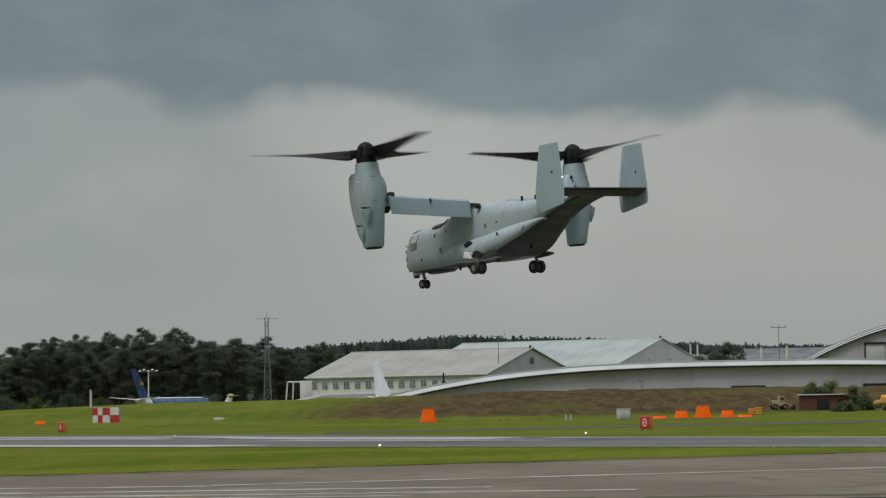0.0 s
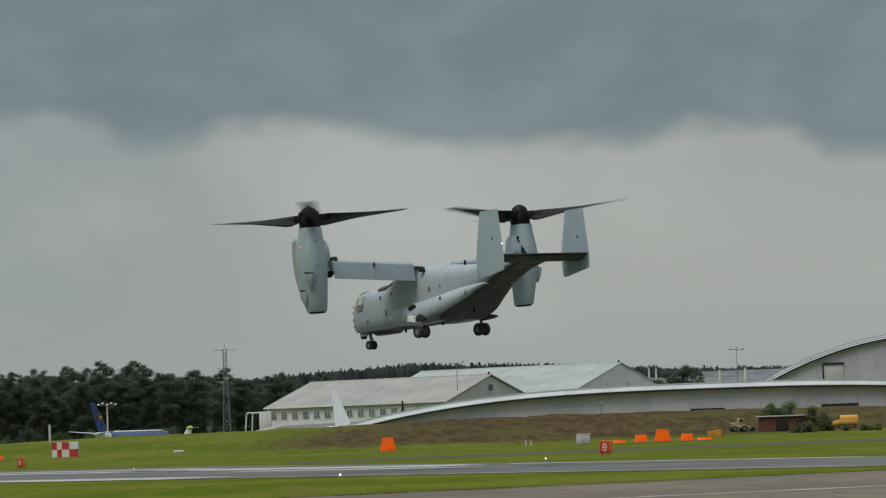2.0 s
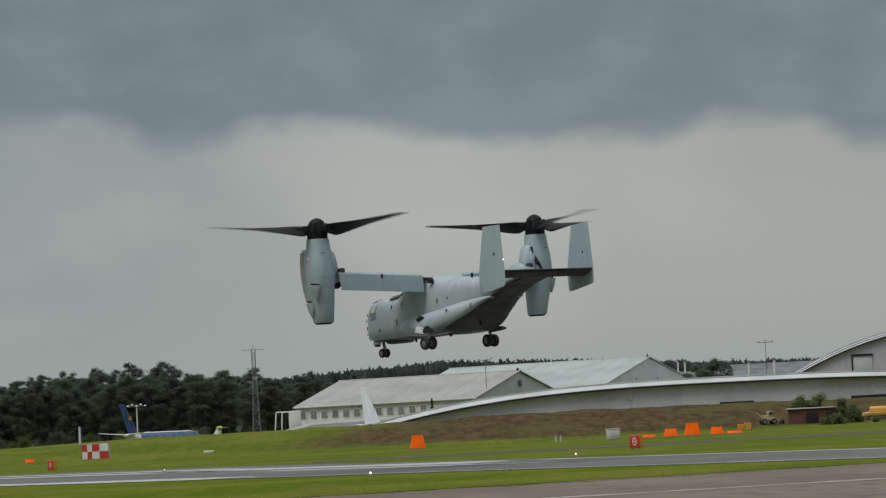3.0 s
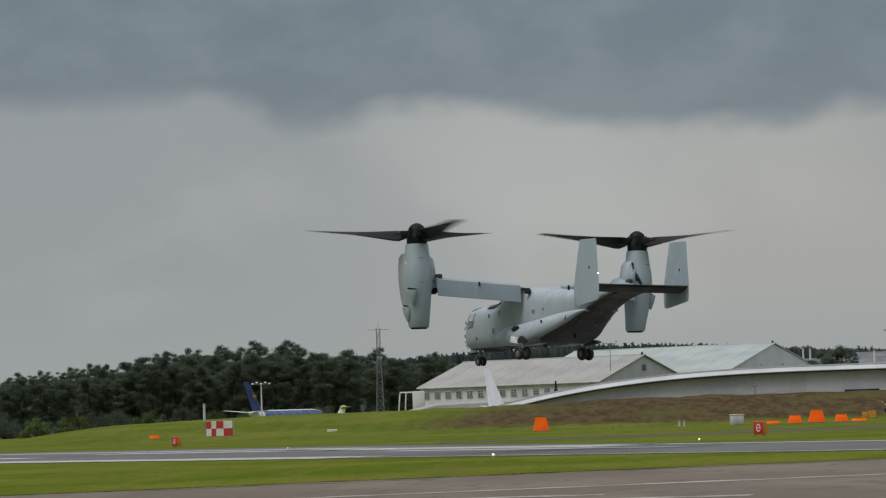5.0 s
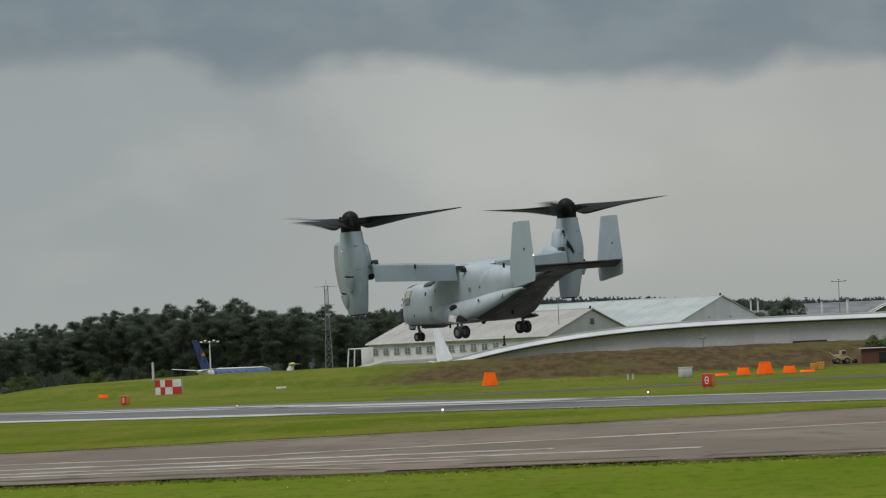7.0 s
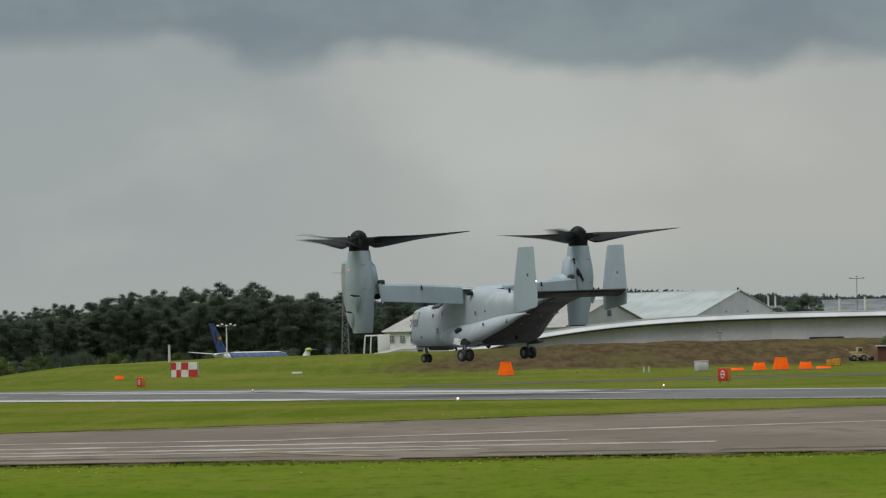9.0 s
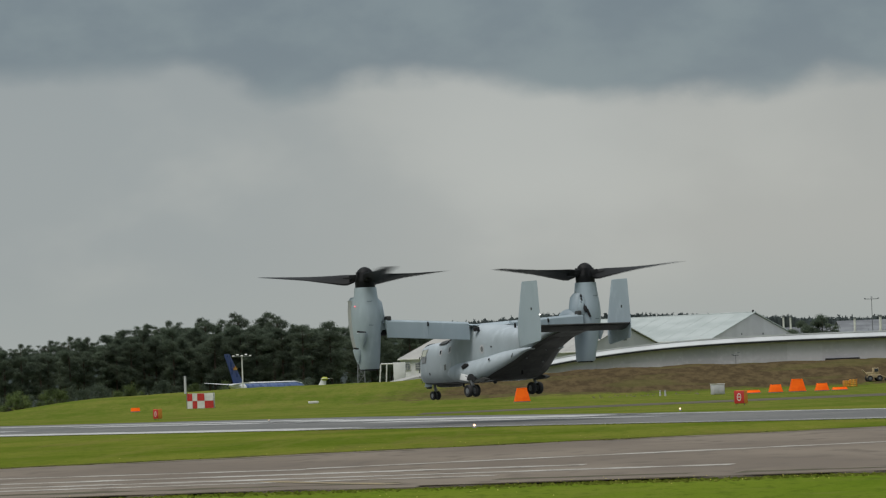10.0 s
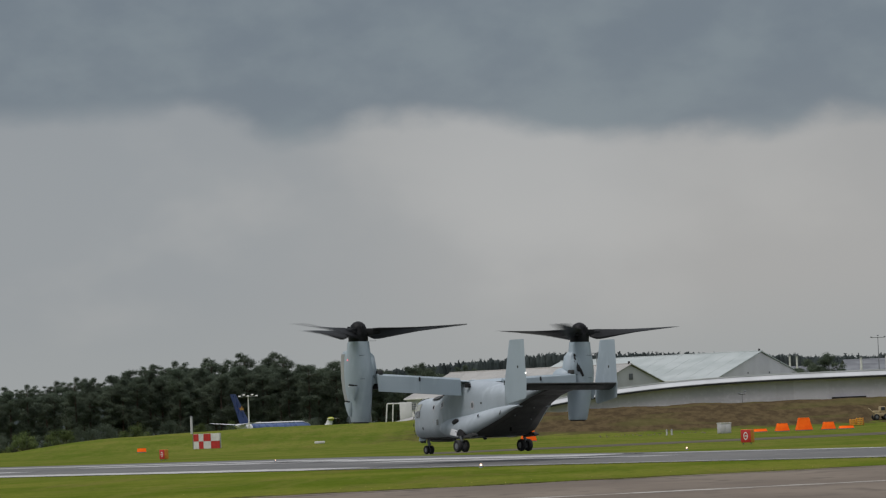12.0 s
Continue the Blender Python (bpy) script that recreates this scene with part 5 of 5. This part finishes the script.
for s in (-1, 1):
    bm = bmesh.new()
    for dx, dz, w, h in ((0, 0, 1.5, 0.22), (-0.55, 0.28, 0.6, 0.2), (0.5, 0.26, 0.6, 0.2), (0, 0.45, 0.35, 0.55)):
        box(bm, (w, 0.03, h), pose(2.6 + dx, s * 0.29, 7.4 + dz), 0.01)
    part("emblem", bm, YELLOW, liner_fin, "plain yellow emblem")
jet("business_jet", "parked white business jet with a tall tail fin", -13.1, 640, 22, 19, 1.15, 6.9, WHITE, WHITE, WHITE, z_up=2.4, sweep=0.47, chord=0.18, tip=0.045)
small, small_fin = jet("small_jet", "small white parked jet with a yellow-green tail tip", -45.2, 745, 150, 17, 1.0, 2.1, WHITE, WHITE, WHITE, t_tail=True, z_up=1.6)

bm = bmesh.new()
bmesh.ops.create_icosphere(bm, subdivisions=2, radius=0.55, matrix=pose(17 * 0.2 - 2.1 * 0.92 - 0.6, 0, 4.55) @ Matrix.Diagonal((1.6, 0.5, 0.8, 1)))
part("tail_bullet", bm, LEAF_YELLOW, small_fin, "yellow-green tail tip")

# ---- brick hut, vehicles and clutter by the bank ----


def brick_hut(x, y):
    ob = thing("brick_hut", "low red-brown brick hut with a flat roof", "hut", pose(x, y, height(x, y) - 0.1, 0, 0, -4))
    bm = bmesh.new()
    box(bm, (5.7, 4.0, 1.75), pose(0, 0, 0.875), 0.03)
    part("wall", bm, BRICK, ob)
    bm = bmesh.new()
    box(bm, (6.2, 4.6, 0.14), pose(0, 0, 1.82), 0.03)
    part("roof", bm, CLAD_PALE, ob, "flat grey-green roof slab")
    for dx, w, mat in ((-0.2, 1.4, VOID), (1.9, 0.9, VOID)):
        bm = bmesh.new()
        box(bm, (w, 0.10, 1.2), pose(dx, -2.0, 0.66), 0.02)
        d = part("door", bm, mat, ob, "dark doorway")
        bm = bmesh.new()
        box(bm, (w + 0.2, 0.14, 0.12), pose(dx, -2.02, 1.32), 0.02)
        part("lintel", bm, BRICK, d)
    for row in range(11):
        for col in range(10):
            bx = -2.55 + 0.56 * col + (0.28 if row % 2 else 0)
            if bx > 2.6 or (row < 8 and (-1.1 < bx < 0.7 or 1.2 < bx < 2.5)):
                continue
            shared("brick", HUT_BRICK, ob, pose(bx, -2.01, 0.10 + 0.155 * row))
    return ob


bm = bmesh.new()
box(bm, (0.53, 0.04, 0.135))
HUT_BRICK = bpy.data.meshes.new("brick")
bm.to_mesh(HUT_BRICK)
bm.free()
HUT_BRICK.materials.append(BRICK)
brick_hut(44.6, 411)


def digger(x, y, turn):
    """A small yellow loader with cab, boom and bucket."""
    ob = thing("loader", "dusty yellow wheeled loader parked by the bank", "loader", pose(x, y, height(x, y), 0, 0, turn) @ Matrix.Scale(0.7, 4))
    bm = bmesh.new()
    box(bm, (2.2, 1.3, 0.6), pose(0, 0, 0.85), 0.08)
    box(bm, (1.0, 1.1, 0.5), pose(-0.7, 0, 1.3), 0.1)
    part("body", bm, DUSTY, ob, "dusty yellow body")
    bm = bmesh.new()
    box(bm, (0.9, 1.1, 1.1), pose(0.35, 0, 1.7), 0.08)
    cab = part("cab", bm, DUSTY, ob)
    bm = bmesh.new()
    box(bm, (0.7, 1.14, 0.55), pose(0.35, 0, 1.85), 0.03)
    part("window", bm, DARK_GLASS, cab)
    bm = bmesh.new()
    rod(bm, (1.0, 0, 1.0), (2.3, 0, 0.5), 0.1, seg=8)
    rod(bm, (-1.2, 0, 1.2), (-2.0, 0, 2.0), 0.1, seg=8)
    part("boom", bm, DUSTY, ob)
    bm = bmesh.new()
    box(bm, (0.5, 1.6, 0.6), pose(2.4, 0, 0.35, 0, 20, 0), 0.06)
    part("bucket", bm, VOID, ob)
    for sx in (-0.85, 0.85):
        for sy in (-0.7, 0.7):
            wheel(ob, sx, sy, 0.5, 0.5, 0.35)


digger(39.3, 411, 12)


def crate(x, y, wide, tall, turn):
    ob = thing("barrier_crate", "orange-yellow slatted barrier crate on the grass", "crate", pose(x, y, height(x, y), 0, 0, turn), "barrier crates")
    for k in range(4):
        bm = bmesh.new()
        box(bm, (wide, 0.05, tall * 0.15), pose(0, -0.35, tall * (0.12 + 0.25 * k)), 0.01)
        part("slat", bm, YELLOW, ob)
    for sx in (-1, 0, 1):
        bm = bmesh.new()
        box(bm, (0.08, 0.7, tall), pose(sx * wide * 0.48, 0, tall / 2), 0.015)
        part("post", bm, AMBER, ob)


crate(35.2, 401, 0.65, 0.72, 10)
crate(36.0, 401, 0.75, 0.85, -14)


def van(x, y):
    ob = thing("yellow_van", "yellow van parked behind the bushes", "van", pose(x, y, height(x, y), 0, 0, 170) @ Matrix.Scale(0.62, 4))
    bm = bmesh.new()
    loft(bm, [oval(a, 0.95, 0.45, b, 4.0, 20) for a, b in ((-2.4, 2.2), (-2.3, 2.45), (0.9, 2.45), (1.5, 1.5), (2.4, 1.3), (2.5, 0.9))])
    body = part("body", bm, YELLOW, ob)
    bm = bmesh.new()
    box(bm, (0.7, 1.8, 0.5), pose(1.1, 0, 1.8, 0, 30, 0), 0.05)
    part("windscreen", bm, DARK_GLASS, body)
    bm = bmesh.new()
    box(bm, (4.4, 1.94, 0.12), pose(0, 0, 1.25), 0.02)
    part("stripe", bm, PALE, body, "pale side stripe")
    for sx in (-1.5, 1.5):
        for sy in (-0.85, 0.85):
            wheel(ob, sx, sy, 0.36, 0.36, 0.24)


van(52.1, 412)


def dark_van(x, y):
    ob = thing("blue_van", "dark blue van with a pale roof by the bank", "van", pose(x, y, height(x, y), 0, 0, 20) @ Matrix.Scale(0.75, 4))
    bm = bmesh.new()
    loft(bm, [oval(a, 0.95, 0.4, b, 4.0, 20) for a, b in ((-2.2, 1.9), (-2.1, 2.1), (0.9, 2.1), (1.5, 1.3), (2.2, 1.1), (2.3, 0.8))])
    part("body", bm, NAVY, ob)
    bm = bmesh.new()
    box(bm, (2.6, 1.7, 0.25), pose(-0.6, 0, 2.2), 0.06)
    part("roof_rack", bm, PALE, ob)
    for sx in (-1.4, 1.4):
        for sy in (-0.85, 0.85):
            wheel(ob, sx, sy, 0.34, 0.34, 0.22)


dark_van(59.4, 412)


def rubble(n, name):
    """Broken stones scattered along the bank's foot."""
    rng = np.random.default_rng(5)
    verts, faces = [], []
    for _ in range(n):
        x, y = rng.uniform(6, 18), rng.normal(398, 3)
        r = rng.uniform(0.03, 0.09)
        z = height(x, y) + r * 0.2
        base = len(verts)
        for sx in (-1, 1):
            for sy in (-1, 1):
                for sz in (-1, 1):
                    verts.append((x + sx * r * rng.uniform(0.6, 1.3), y + sy * r * rng.uniform(0.6, 1.2), z + sz * r * rng.uniform(0.4, 0.8)))
        faces += [tuple(base + i for i in f) for f in ((0, 1, 3, 2), (4, 6, 7, 5), (0, 4, 5, 1), (2, 3, 7, 6), (0, 2, 6, 4), (1, 5, 7, 3))]
    tagged(raw(name, verts, faces, TAXI), "pale broken stones at the foot of the bank", "rubble", kind="stuff")


rubble(60, "rubble")

# ---- trees ----


def leaves(rng, centres, per, size, squash=0.7, inner=0.45, outer=1.08):
    """Many small leaf sprays gathered in clumps."""
    verts, faces = [], []
    for c, r in centres:
        for _ in range(int(per * r * r)):
            d = rng.normal(size=3)
            d /= np.linalg.norm(d)
            p = np.array(c) + d * r * rng.uniform(inner, outer) * np.array((1, 1, squash))
            face = d + np.array((0, 0, 0.35)) + 0.3 * rng.normal(size=3)
            a = np.cross(face, rng.normal(size=3))
            a /= np.linalg.norm(a) + 1e-6
            b = np.cross(face, a)
            b /= np.linalg.norm(b) + 1e-6
            s = size * rng.uniform(0.6, 1.3)
            k = len(verts)
            verts += [p - a * s, p + b * s * 0.6 + d * 0.15 * s, p + a * s, p - b * s * 0.6]
            faces.append((k, k + 1, k + 2, k + 3))
    return verts, faces


def limb(bm, a, b, r0, r1):
    rod(bm, a, b, r0, r1, 7)


def pine(seed, tall, m):
    """A tall pine: bare tapering trunk, limbs and a layered, broken crown."""
    rng = np.random.default_rng(seed)
    ob = thing("pine_tree", "tall dark green pine with a broken layered crown", "tree", m, "pines along the airfield")
    bm = bmesh.new()
    bend = rng.uniform(-0.5, 0.5, 2)
    limb(bm, (0, 0, -0.5), (bend[0] * 0.5, bend[1] * 0.5, tall * 0.5), 0.34, 0.25)
    limb(bm, (bend[0] * 0.5, bend[1] * 0.5, tall * 0.5), (bend[0], bend[1], tall * 0.92), 0.25, 0.07)
    centres = []
    for k in range(24):
        u = 0.20 + 0.73 * (k / 23) ** 0.85
        z = tall * u
        reach = float(np.interp(u, (0.20, 0.5, 0.78, 0.93), (2.4, 3.4, 3.7, 2.3))) * rng.uniform(0.55, 1.12)
        a = rng.uniform(0, 2 * math.pi)
        x0, y0 = bend[0] * u, bend[1] * u
        e = (x0 + reach * math.cos(a), y0 + reach * math.sin(a), z + rng.uniform(0, 0.9))
        limb(bm, (x0, y0, z - 0.6), e, 0.09, 0.03)
        for q, wide in ((1.0, 0.95), (0.72, 1.1), (0.4, 1.2)):
            turn = a + rng.uniform(-0.5, 0.5)
            centres.append(((x0 + reach * q * math.cos(turn), y0 + reach * q * math.sin(turn), z + q * (e[2] - z) + rng.uniform(-0.3, 0.6)), wide * rng.uniform(0.7, 1.25)))
    part("trunk", bm, BARK, ob)
    v, f = leaves(rng, centres, 190, 0.16, 0.56, 0.1, 1.35)
    raw("crown", v, f, LEAF, ob)
    return ob


def bush(seed, wide, tall, mat, m, name="bush", label="rounded green bush"):
    rng = np.random.default_rng(seed)
    ob = thing(name, label, "bush", m)
    bm = bmesh.new()
    centres = []
    for k in range(24):
        a, q = rng.uniform(0, 2 * math.pi), rng.uniform(0, 1) ** 0.6
        c = (wide / 2 * q * math.cos(a) * 0.8, wide / 2 * q * math.sin(a) * 0.8, tall * rng.uniform(0.12, 0.86) * (1 - 0.5 * q * q))
        limb(bm, (0, 0, -0.1), c, 0.08, 0.02)
        centres.append((c, tall * rng.uniform(0.12, 0.22)))
    part("stems", bm, BARK, ob)
    v, f = leaves(rng, centres, 360 / max(tall * tall * 0.05, 0.25), 0.04 * tall ** 0.6 + 0.018, 0.85, 0.2, 1.25)
    raw("foliage", v, f, mat, ob)
    return ob


def plant_trees():
    rng = np.random.default_rng(11)
    far = Matrix.Translation((0, -400, -60))
    models = [pine(20 + k, 15.5 + 1.0 * k, far) for k in range(6)]
    used = set()
    for row, (y, x0, x1, step) in enumerate(((806, -168, -44, 3.9), (826, -172, -30, 4.2), (850, -178, -16, 4.4), (878, -184, -4, 4.8))):
        x = x0
        while x < x1:
            k = int(rng.integers(6))
            s = 0.965 * rng.uniform(0.90, 1.05) * float(np.interp(x, (-175, -150, -122, -110, -97, -80, -40, -5), (0.62, 0.68, 0.77, 0.87, 0.99, 1.04, 1.0, 0.76))) * (1 + 0.022 * row)
            m = Matrix.Translation((x + rng.uniform(-1.5, 1.5), y + rng.uniform(-6, 6), 0)) @ pose(0, 0, 0, 0, 0, rng.uniform(0, 360)) @ Matrix.Diagonal((s * 1.02, s * 1.02, s, 1))
            t = models[k]
            if k not in used:
                used.add(k)
                t.matrix_basis = m
            else:
                t = copy_thing(t, m)
                t.matrix_basis = m
            x += step * rng.uniform(0.7, 1.3)
    for k in range(6):
        if k not in used:
            models[k].matrix_basis = Matrix.Translation((-60 - 5 * k, 890, 0))
    for k, (x, y, w, h) in enumerate(((-99, 770, 9, 7.0), (-92, 775, 7, 6.0), (-108, 775, 10, 6.2), (-84, 778, 6.5, 6.5), (-77, 778, 5.5, 5.0), (-116, 772, 9, 5.5), (-124, 775, 8, 6.0), (-88, 770, 4.0, 3.6), (-70, 780, 6, 5.4), (-55, 785, 6, 6.5), (-132, 778, 9, 6))):
        bush(60 + k, w, h, LEAF_LIGHT if k % 3 else LEAF, pose(x, y, 0), label="rounded green broadleaf bush before the pines")
    low = [bush(140 + k, 8.5, 4.6 + 0.45 * k, LEAF, pose(-168 + 6.0 * k, 794 + 3 * (k % 3), 0), label="dark undergrowth at the foot of the pines") for k in range(4)]
    for k in range(4, 22):
        copy_thing(low[k % 4], pose(-168 + 6.0 * k, 794 + 3 * (k % 3), 0, 0, 0, 67 * k))
    for k, (x, y, w, h) in enumerate(((45.6, 405, 2.4, 1.25), (46.9, 405, 2.6, 1.5), (49.0, 407, 1.8, 2.7), (47.7, 408, 1.8, 3.0), (51.3, 405, 1.3, 1.0), (53.6, 405, 1.8, 1.3), (54.9, 405, 1.6, 1.1), (43.8, 417, 2.3, 3.3), (46.0, 417, 2.2, 3.5), (45.0, 418, 1.8, 3.0))):
        bush(90 + k, w, h, LEAF_BUSH, pose(x, y, height(x, y) - 0.05), label="leafy green bush beside the brick hut")
    for k, (x, y, s) in enumerate(((53.0, 690, 0.78), (56.5, 692, 0.80), (58.7, 690, 0.58), (51.4, 694, 0.58))):
        t = copy_thing(models[k % 6], Matrix())
        t.matrix_basis = Matrix.Translation((x, y, 0)) @ pose(0, 0, 0, 0, 0, 70 * k) @ Matrix.Diagonal((s * 0.9, s * 0.9, s, 1))
        tagged(t, "dark conifer standing behind the low hangar", "tree")


plant_trees()


def far_woods():
    """The wooded ridge on the horizon."""
    rng = np.random.default_rng(3)
    verts, faces = [], []
    for row in range(5):
        y = 1560 + 45 * row
        x = -330.0
        while x < 330:
            base = float(np.interp(x, (-420, -120, -40, 0, 60, 130, 420), (17, 22.5, 28, 30.2, 28.3, 24, 19))) - 3.5 + 1.2 * row * 0.5
            tall = rng.uniform(4.6, 6.6) + 1.1 * noise.noise((x * 0.05, row, 3.0))
            r = rng.uniform(1.3, 2.4)
            k = len(verts)
            ring = [2 * math.pi * i / 7 for i in range(7)]
            for u, q in ((-0.5, 1.1), (0.35, 0.95), (0.75, 0.6)):
                verts += [(x + r * q * math.cos(a) * rng.uniform(0.75, 1.2), y + r * q * math.sin(a), base + tall * (u + rng.uniform(-0.06, 0.06))) for a in ring]
            verts.append((x, y, base + tall * 0.97))
            for i in range(7):
                j = (i + 1) % 7
                faces += [(k + i, k + j, k + 7 + j, k + 7 + i), (k + 7 + i, k + 7 + j, k + 14 + j, k + 14 + i), (k + 14 + i, k + 14 + j, k + 21)]
            for _ in range(22):
                u = rng.uniform(0.1, 1.0)
                a = rng.uniform(0, 2 * math.pi)
                q = r * 1.08 * (1.05 - u) ** 0.6
                p = np.array((x + q * math.cos(a), y + q * math.sin(a), base + tall * u))
                e = rng.normal(size=3) * 0.26
                g = rng.normal(size=3) * 0.26
                k = len(verts)
                verts += [p - e, p + g, p + e, p - g]
                faces.append((k, k + 1, k + 2, k + 3))
            x += rng.uniform(1.2, 2.4)
    xs = np.linspace(-700, 700, 60)
    k = len(verts)
    for x in xs:
        h = float(np.interp(x, (-420, -120, -40, 0, 60, 130, 420), (17, 22.5, 28, 30.2, 28.3, 24, 19)))
        verts += [(x, 1500, -1), (x, 1560, h - 2.6), (x, 1760, h - 2)]
    for i in range(len(xs) - 1):
        for j in range(2):
            faces.append((k + 3 * i + j, k + 3 * i + 3 + j, k + 3 * i + 4 + j, k + 3 * i + 1 + j))
    tagged(raw("far_woods", verts, faces, LEAF_FAR), "distant dark wooded ridge on the horizon, haze put into its colour", "woods", kind="stuff")


far_woods()

# ---- grass blades and flowers near the camera ----


def on_paving(x, y):
    far = 104.5 + (x + 16) * (128 - 104.5) / 40
    near = 79 - (x + 60) * 15.5 / 90
    return near + 0.15 < y < far - 0.1


def tufts(name, count, ylo, yhi, tall, mat, label, flowers=False):
    rng = np.random.default_rng(9 + count)
    verts, faces = [], []
    while len(faces) < count:
        y = rng.uniform(ylo, yhi)
        x = rng.uniform(-0.165, 0.140) * y
        if on_paving(x, y) or (y > 99 and 0.812 * x + 0.584 * y > 93.9):
            continue
        far = 104.5 + (x + 16) * (128 - 104.5) / 40
        near = 79 - (x + 60) * 15.5 / 90
        line = (94.2 - 0.812 * x) / 0.584
        if min(abs(y - far), abs(y - near), abs(y - line)) > (9.0 if flowers else 2.2) * rng.uniform(0, 1) ** 2:
            continue
        h = tall * rng.uniform(0.5, 1.3) * (1.0 + 0.8 * max(noise.noise((x * 0.25, y * 0.08, 7.0)), -0.6))
        k = len(verts)
        if flowers:
            if noise.noise((x * 0.3, y * 0.3, 9.0)) < 0.02:
                continue
            r = rng.uniform(0.005, 0.011)
            verts += [(x - r, y, h), (x, y - r * 0.5, h - r), (x + r, y, h), (x, y + r * 0.5, h + r)]
            faces.append((k, k + 1, k + 2, k + 3))
        else:
            w = rng.uniform(0.02, 0.06)
            lean, back = rng.uniform(-0.06, 0.06), rng.uniform(-0.05, 0.05)
            verts += [(x - w, y, -0.01), (x + w, y, -0.01), (x + lean + w * 0.3, y + back, h), (x + lean - w * 0.3, y + back, h * 0.92)]
            faces.append((k, k + 1, k + 2, k + 3))
    tagged(raw(name, verts, faces, mat), label, "grass" if not flowers else "flowers", kind="stuff")


tufts("grass_tufts", 2500, 60, 76, 0.032, BLADES, "short green grass blades of the near verge")
tufts("grass_verge", 4000, 100, 205, 0.035, BLADES, "green grass blades between taxiway and runway")
tufts("small_flowers", 110, 50, 74, 0.07, PETAL, "small yellow flowers in the grass", flowers=True)
tufts("verge_flowers", 60, 102, 160, 0.08, PETAL, "small yellow flowers in the verge", flowers=True)

# ---- motion ----
# Seconds, place, heading, pitch and roll of the aircraft.
FLIGHT = (
    (0, -2.55, 184.80, 8.22, 129.36, 3.81, -1.51),
    (0.5, -2.58, 184.79, 7.78, 129.52, 3.53, -2.03),
    (1, -2.54, 184.89, 7.25, 128.58, 3.89, -2.98),
    (1.5, -2.73, 185.14, 6.87, 128.25, 3.57, -2.46),
    (2, -3.13, 185.48, 6.59, 128.14, 2.72, -1.21),
    (2.5, -3.44, 185.98, 6.40, 126.82, 1.73, -1.42),
    (3, -3.90, 186.54, 6.19, 125.76, 0.96, -0.57),
    (3.5, -4.39, 186.92, 5.93, 125.67, 0.01, 2.10),
    (5.5, -5.64, 187.50, 4.60, 124.88, 0.59, 0.99),
    (6, -5.79, 188.09, 4.41, 124.82, 0.71, -0.01),
    (6.5, -5.91, 188.67, 4.19, 125.25, 0.44, -1.47),
    (7, -6.07, 189.29, 3.89, 125.79, 0.08, -2.31),
    (9, -6.61, 190.13, 2.11, 124.53, -0.01, -1.01),
    (9.5, -6.78, 190.70, 1.90, 123.99, -0.38, -0.10),
    (10, -7.02, 191.15, 1.57, 123.81, 0.44, -0.14),
    (10.5, -7.32, 191.68, 1.40, 123.68, 0.09, 0.47),
    (11, -7.56, 192.15, 1.28, 123.34, -0.90, 1.15),
    (11.5, -7.76, 192.87, 1.06, 122.88, -0.06, 1.52),
    (12, -7.79, 193.95, 0.82, 122.30, -0.20, 1.40),
)
# Seconds and the angle of one blade of the left rotor, less its whole turns of 2400 degrees a second.
PHASE = ((0, 60), (0.5, 15), (1, -20), (1.5, -52), (2, -90), (2.5, -120), (3, -160), (3.5, -195), (5.5, -345), (6, -405), (6.5, -440), (7, -480), (9, -597), (9.5, -640),
         (10, -675), (10.5, -720), (11, -760), (11.5, -800), (12, -840))


def motions():
    walk(aircraft, [(t, pose(x, y, z, roll, pitch, turn)) for t, x, y, z, turn, pitch, roll in FLIGHT])
    times = [k / 30 for k in range(361)]
    slow = np.interp(times, [p[0] for p in PHASE], [p[1] for p in PHASE])
    nose = np.interp(times, [f[0] for f in FLIGHT], [f[4] for f in FLIGHT])
    for rotor, side in ((rotor_left, 1), (rotor_right, -1)):
        rows = []
        for t, u, n in zip(times, slow, nose):
            angle = u - 2400 * t if side > 0 else 20 - u + 2400 * t
            rows.append((t, pose(HUB_X, HUB_Y * side, HUB_Z, 0, 0, (angle - n) % 360)))
        walk(rotor, rows)


motions()
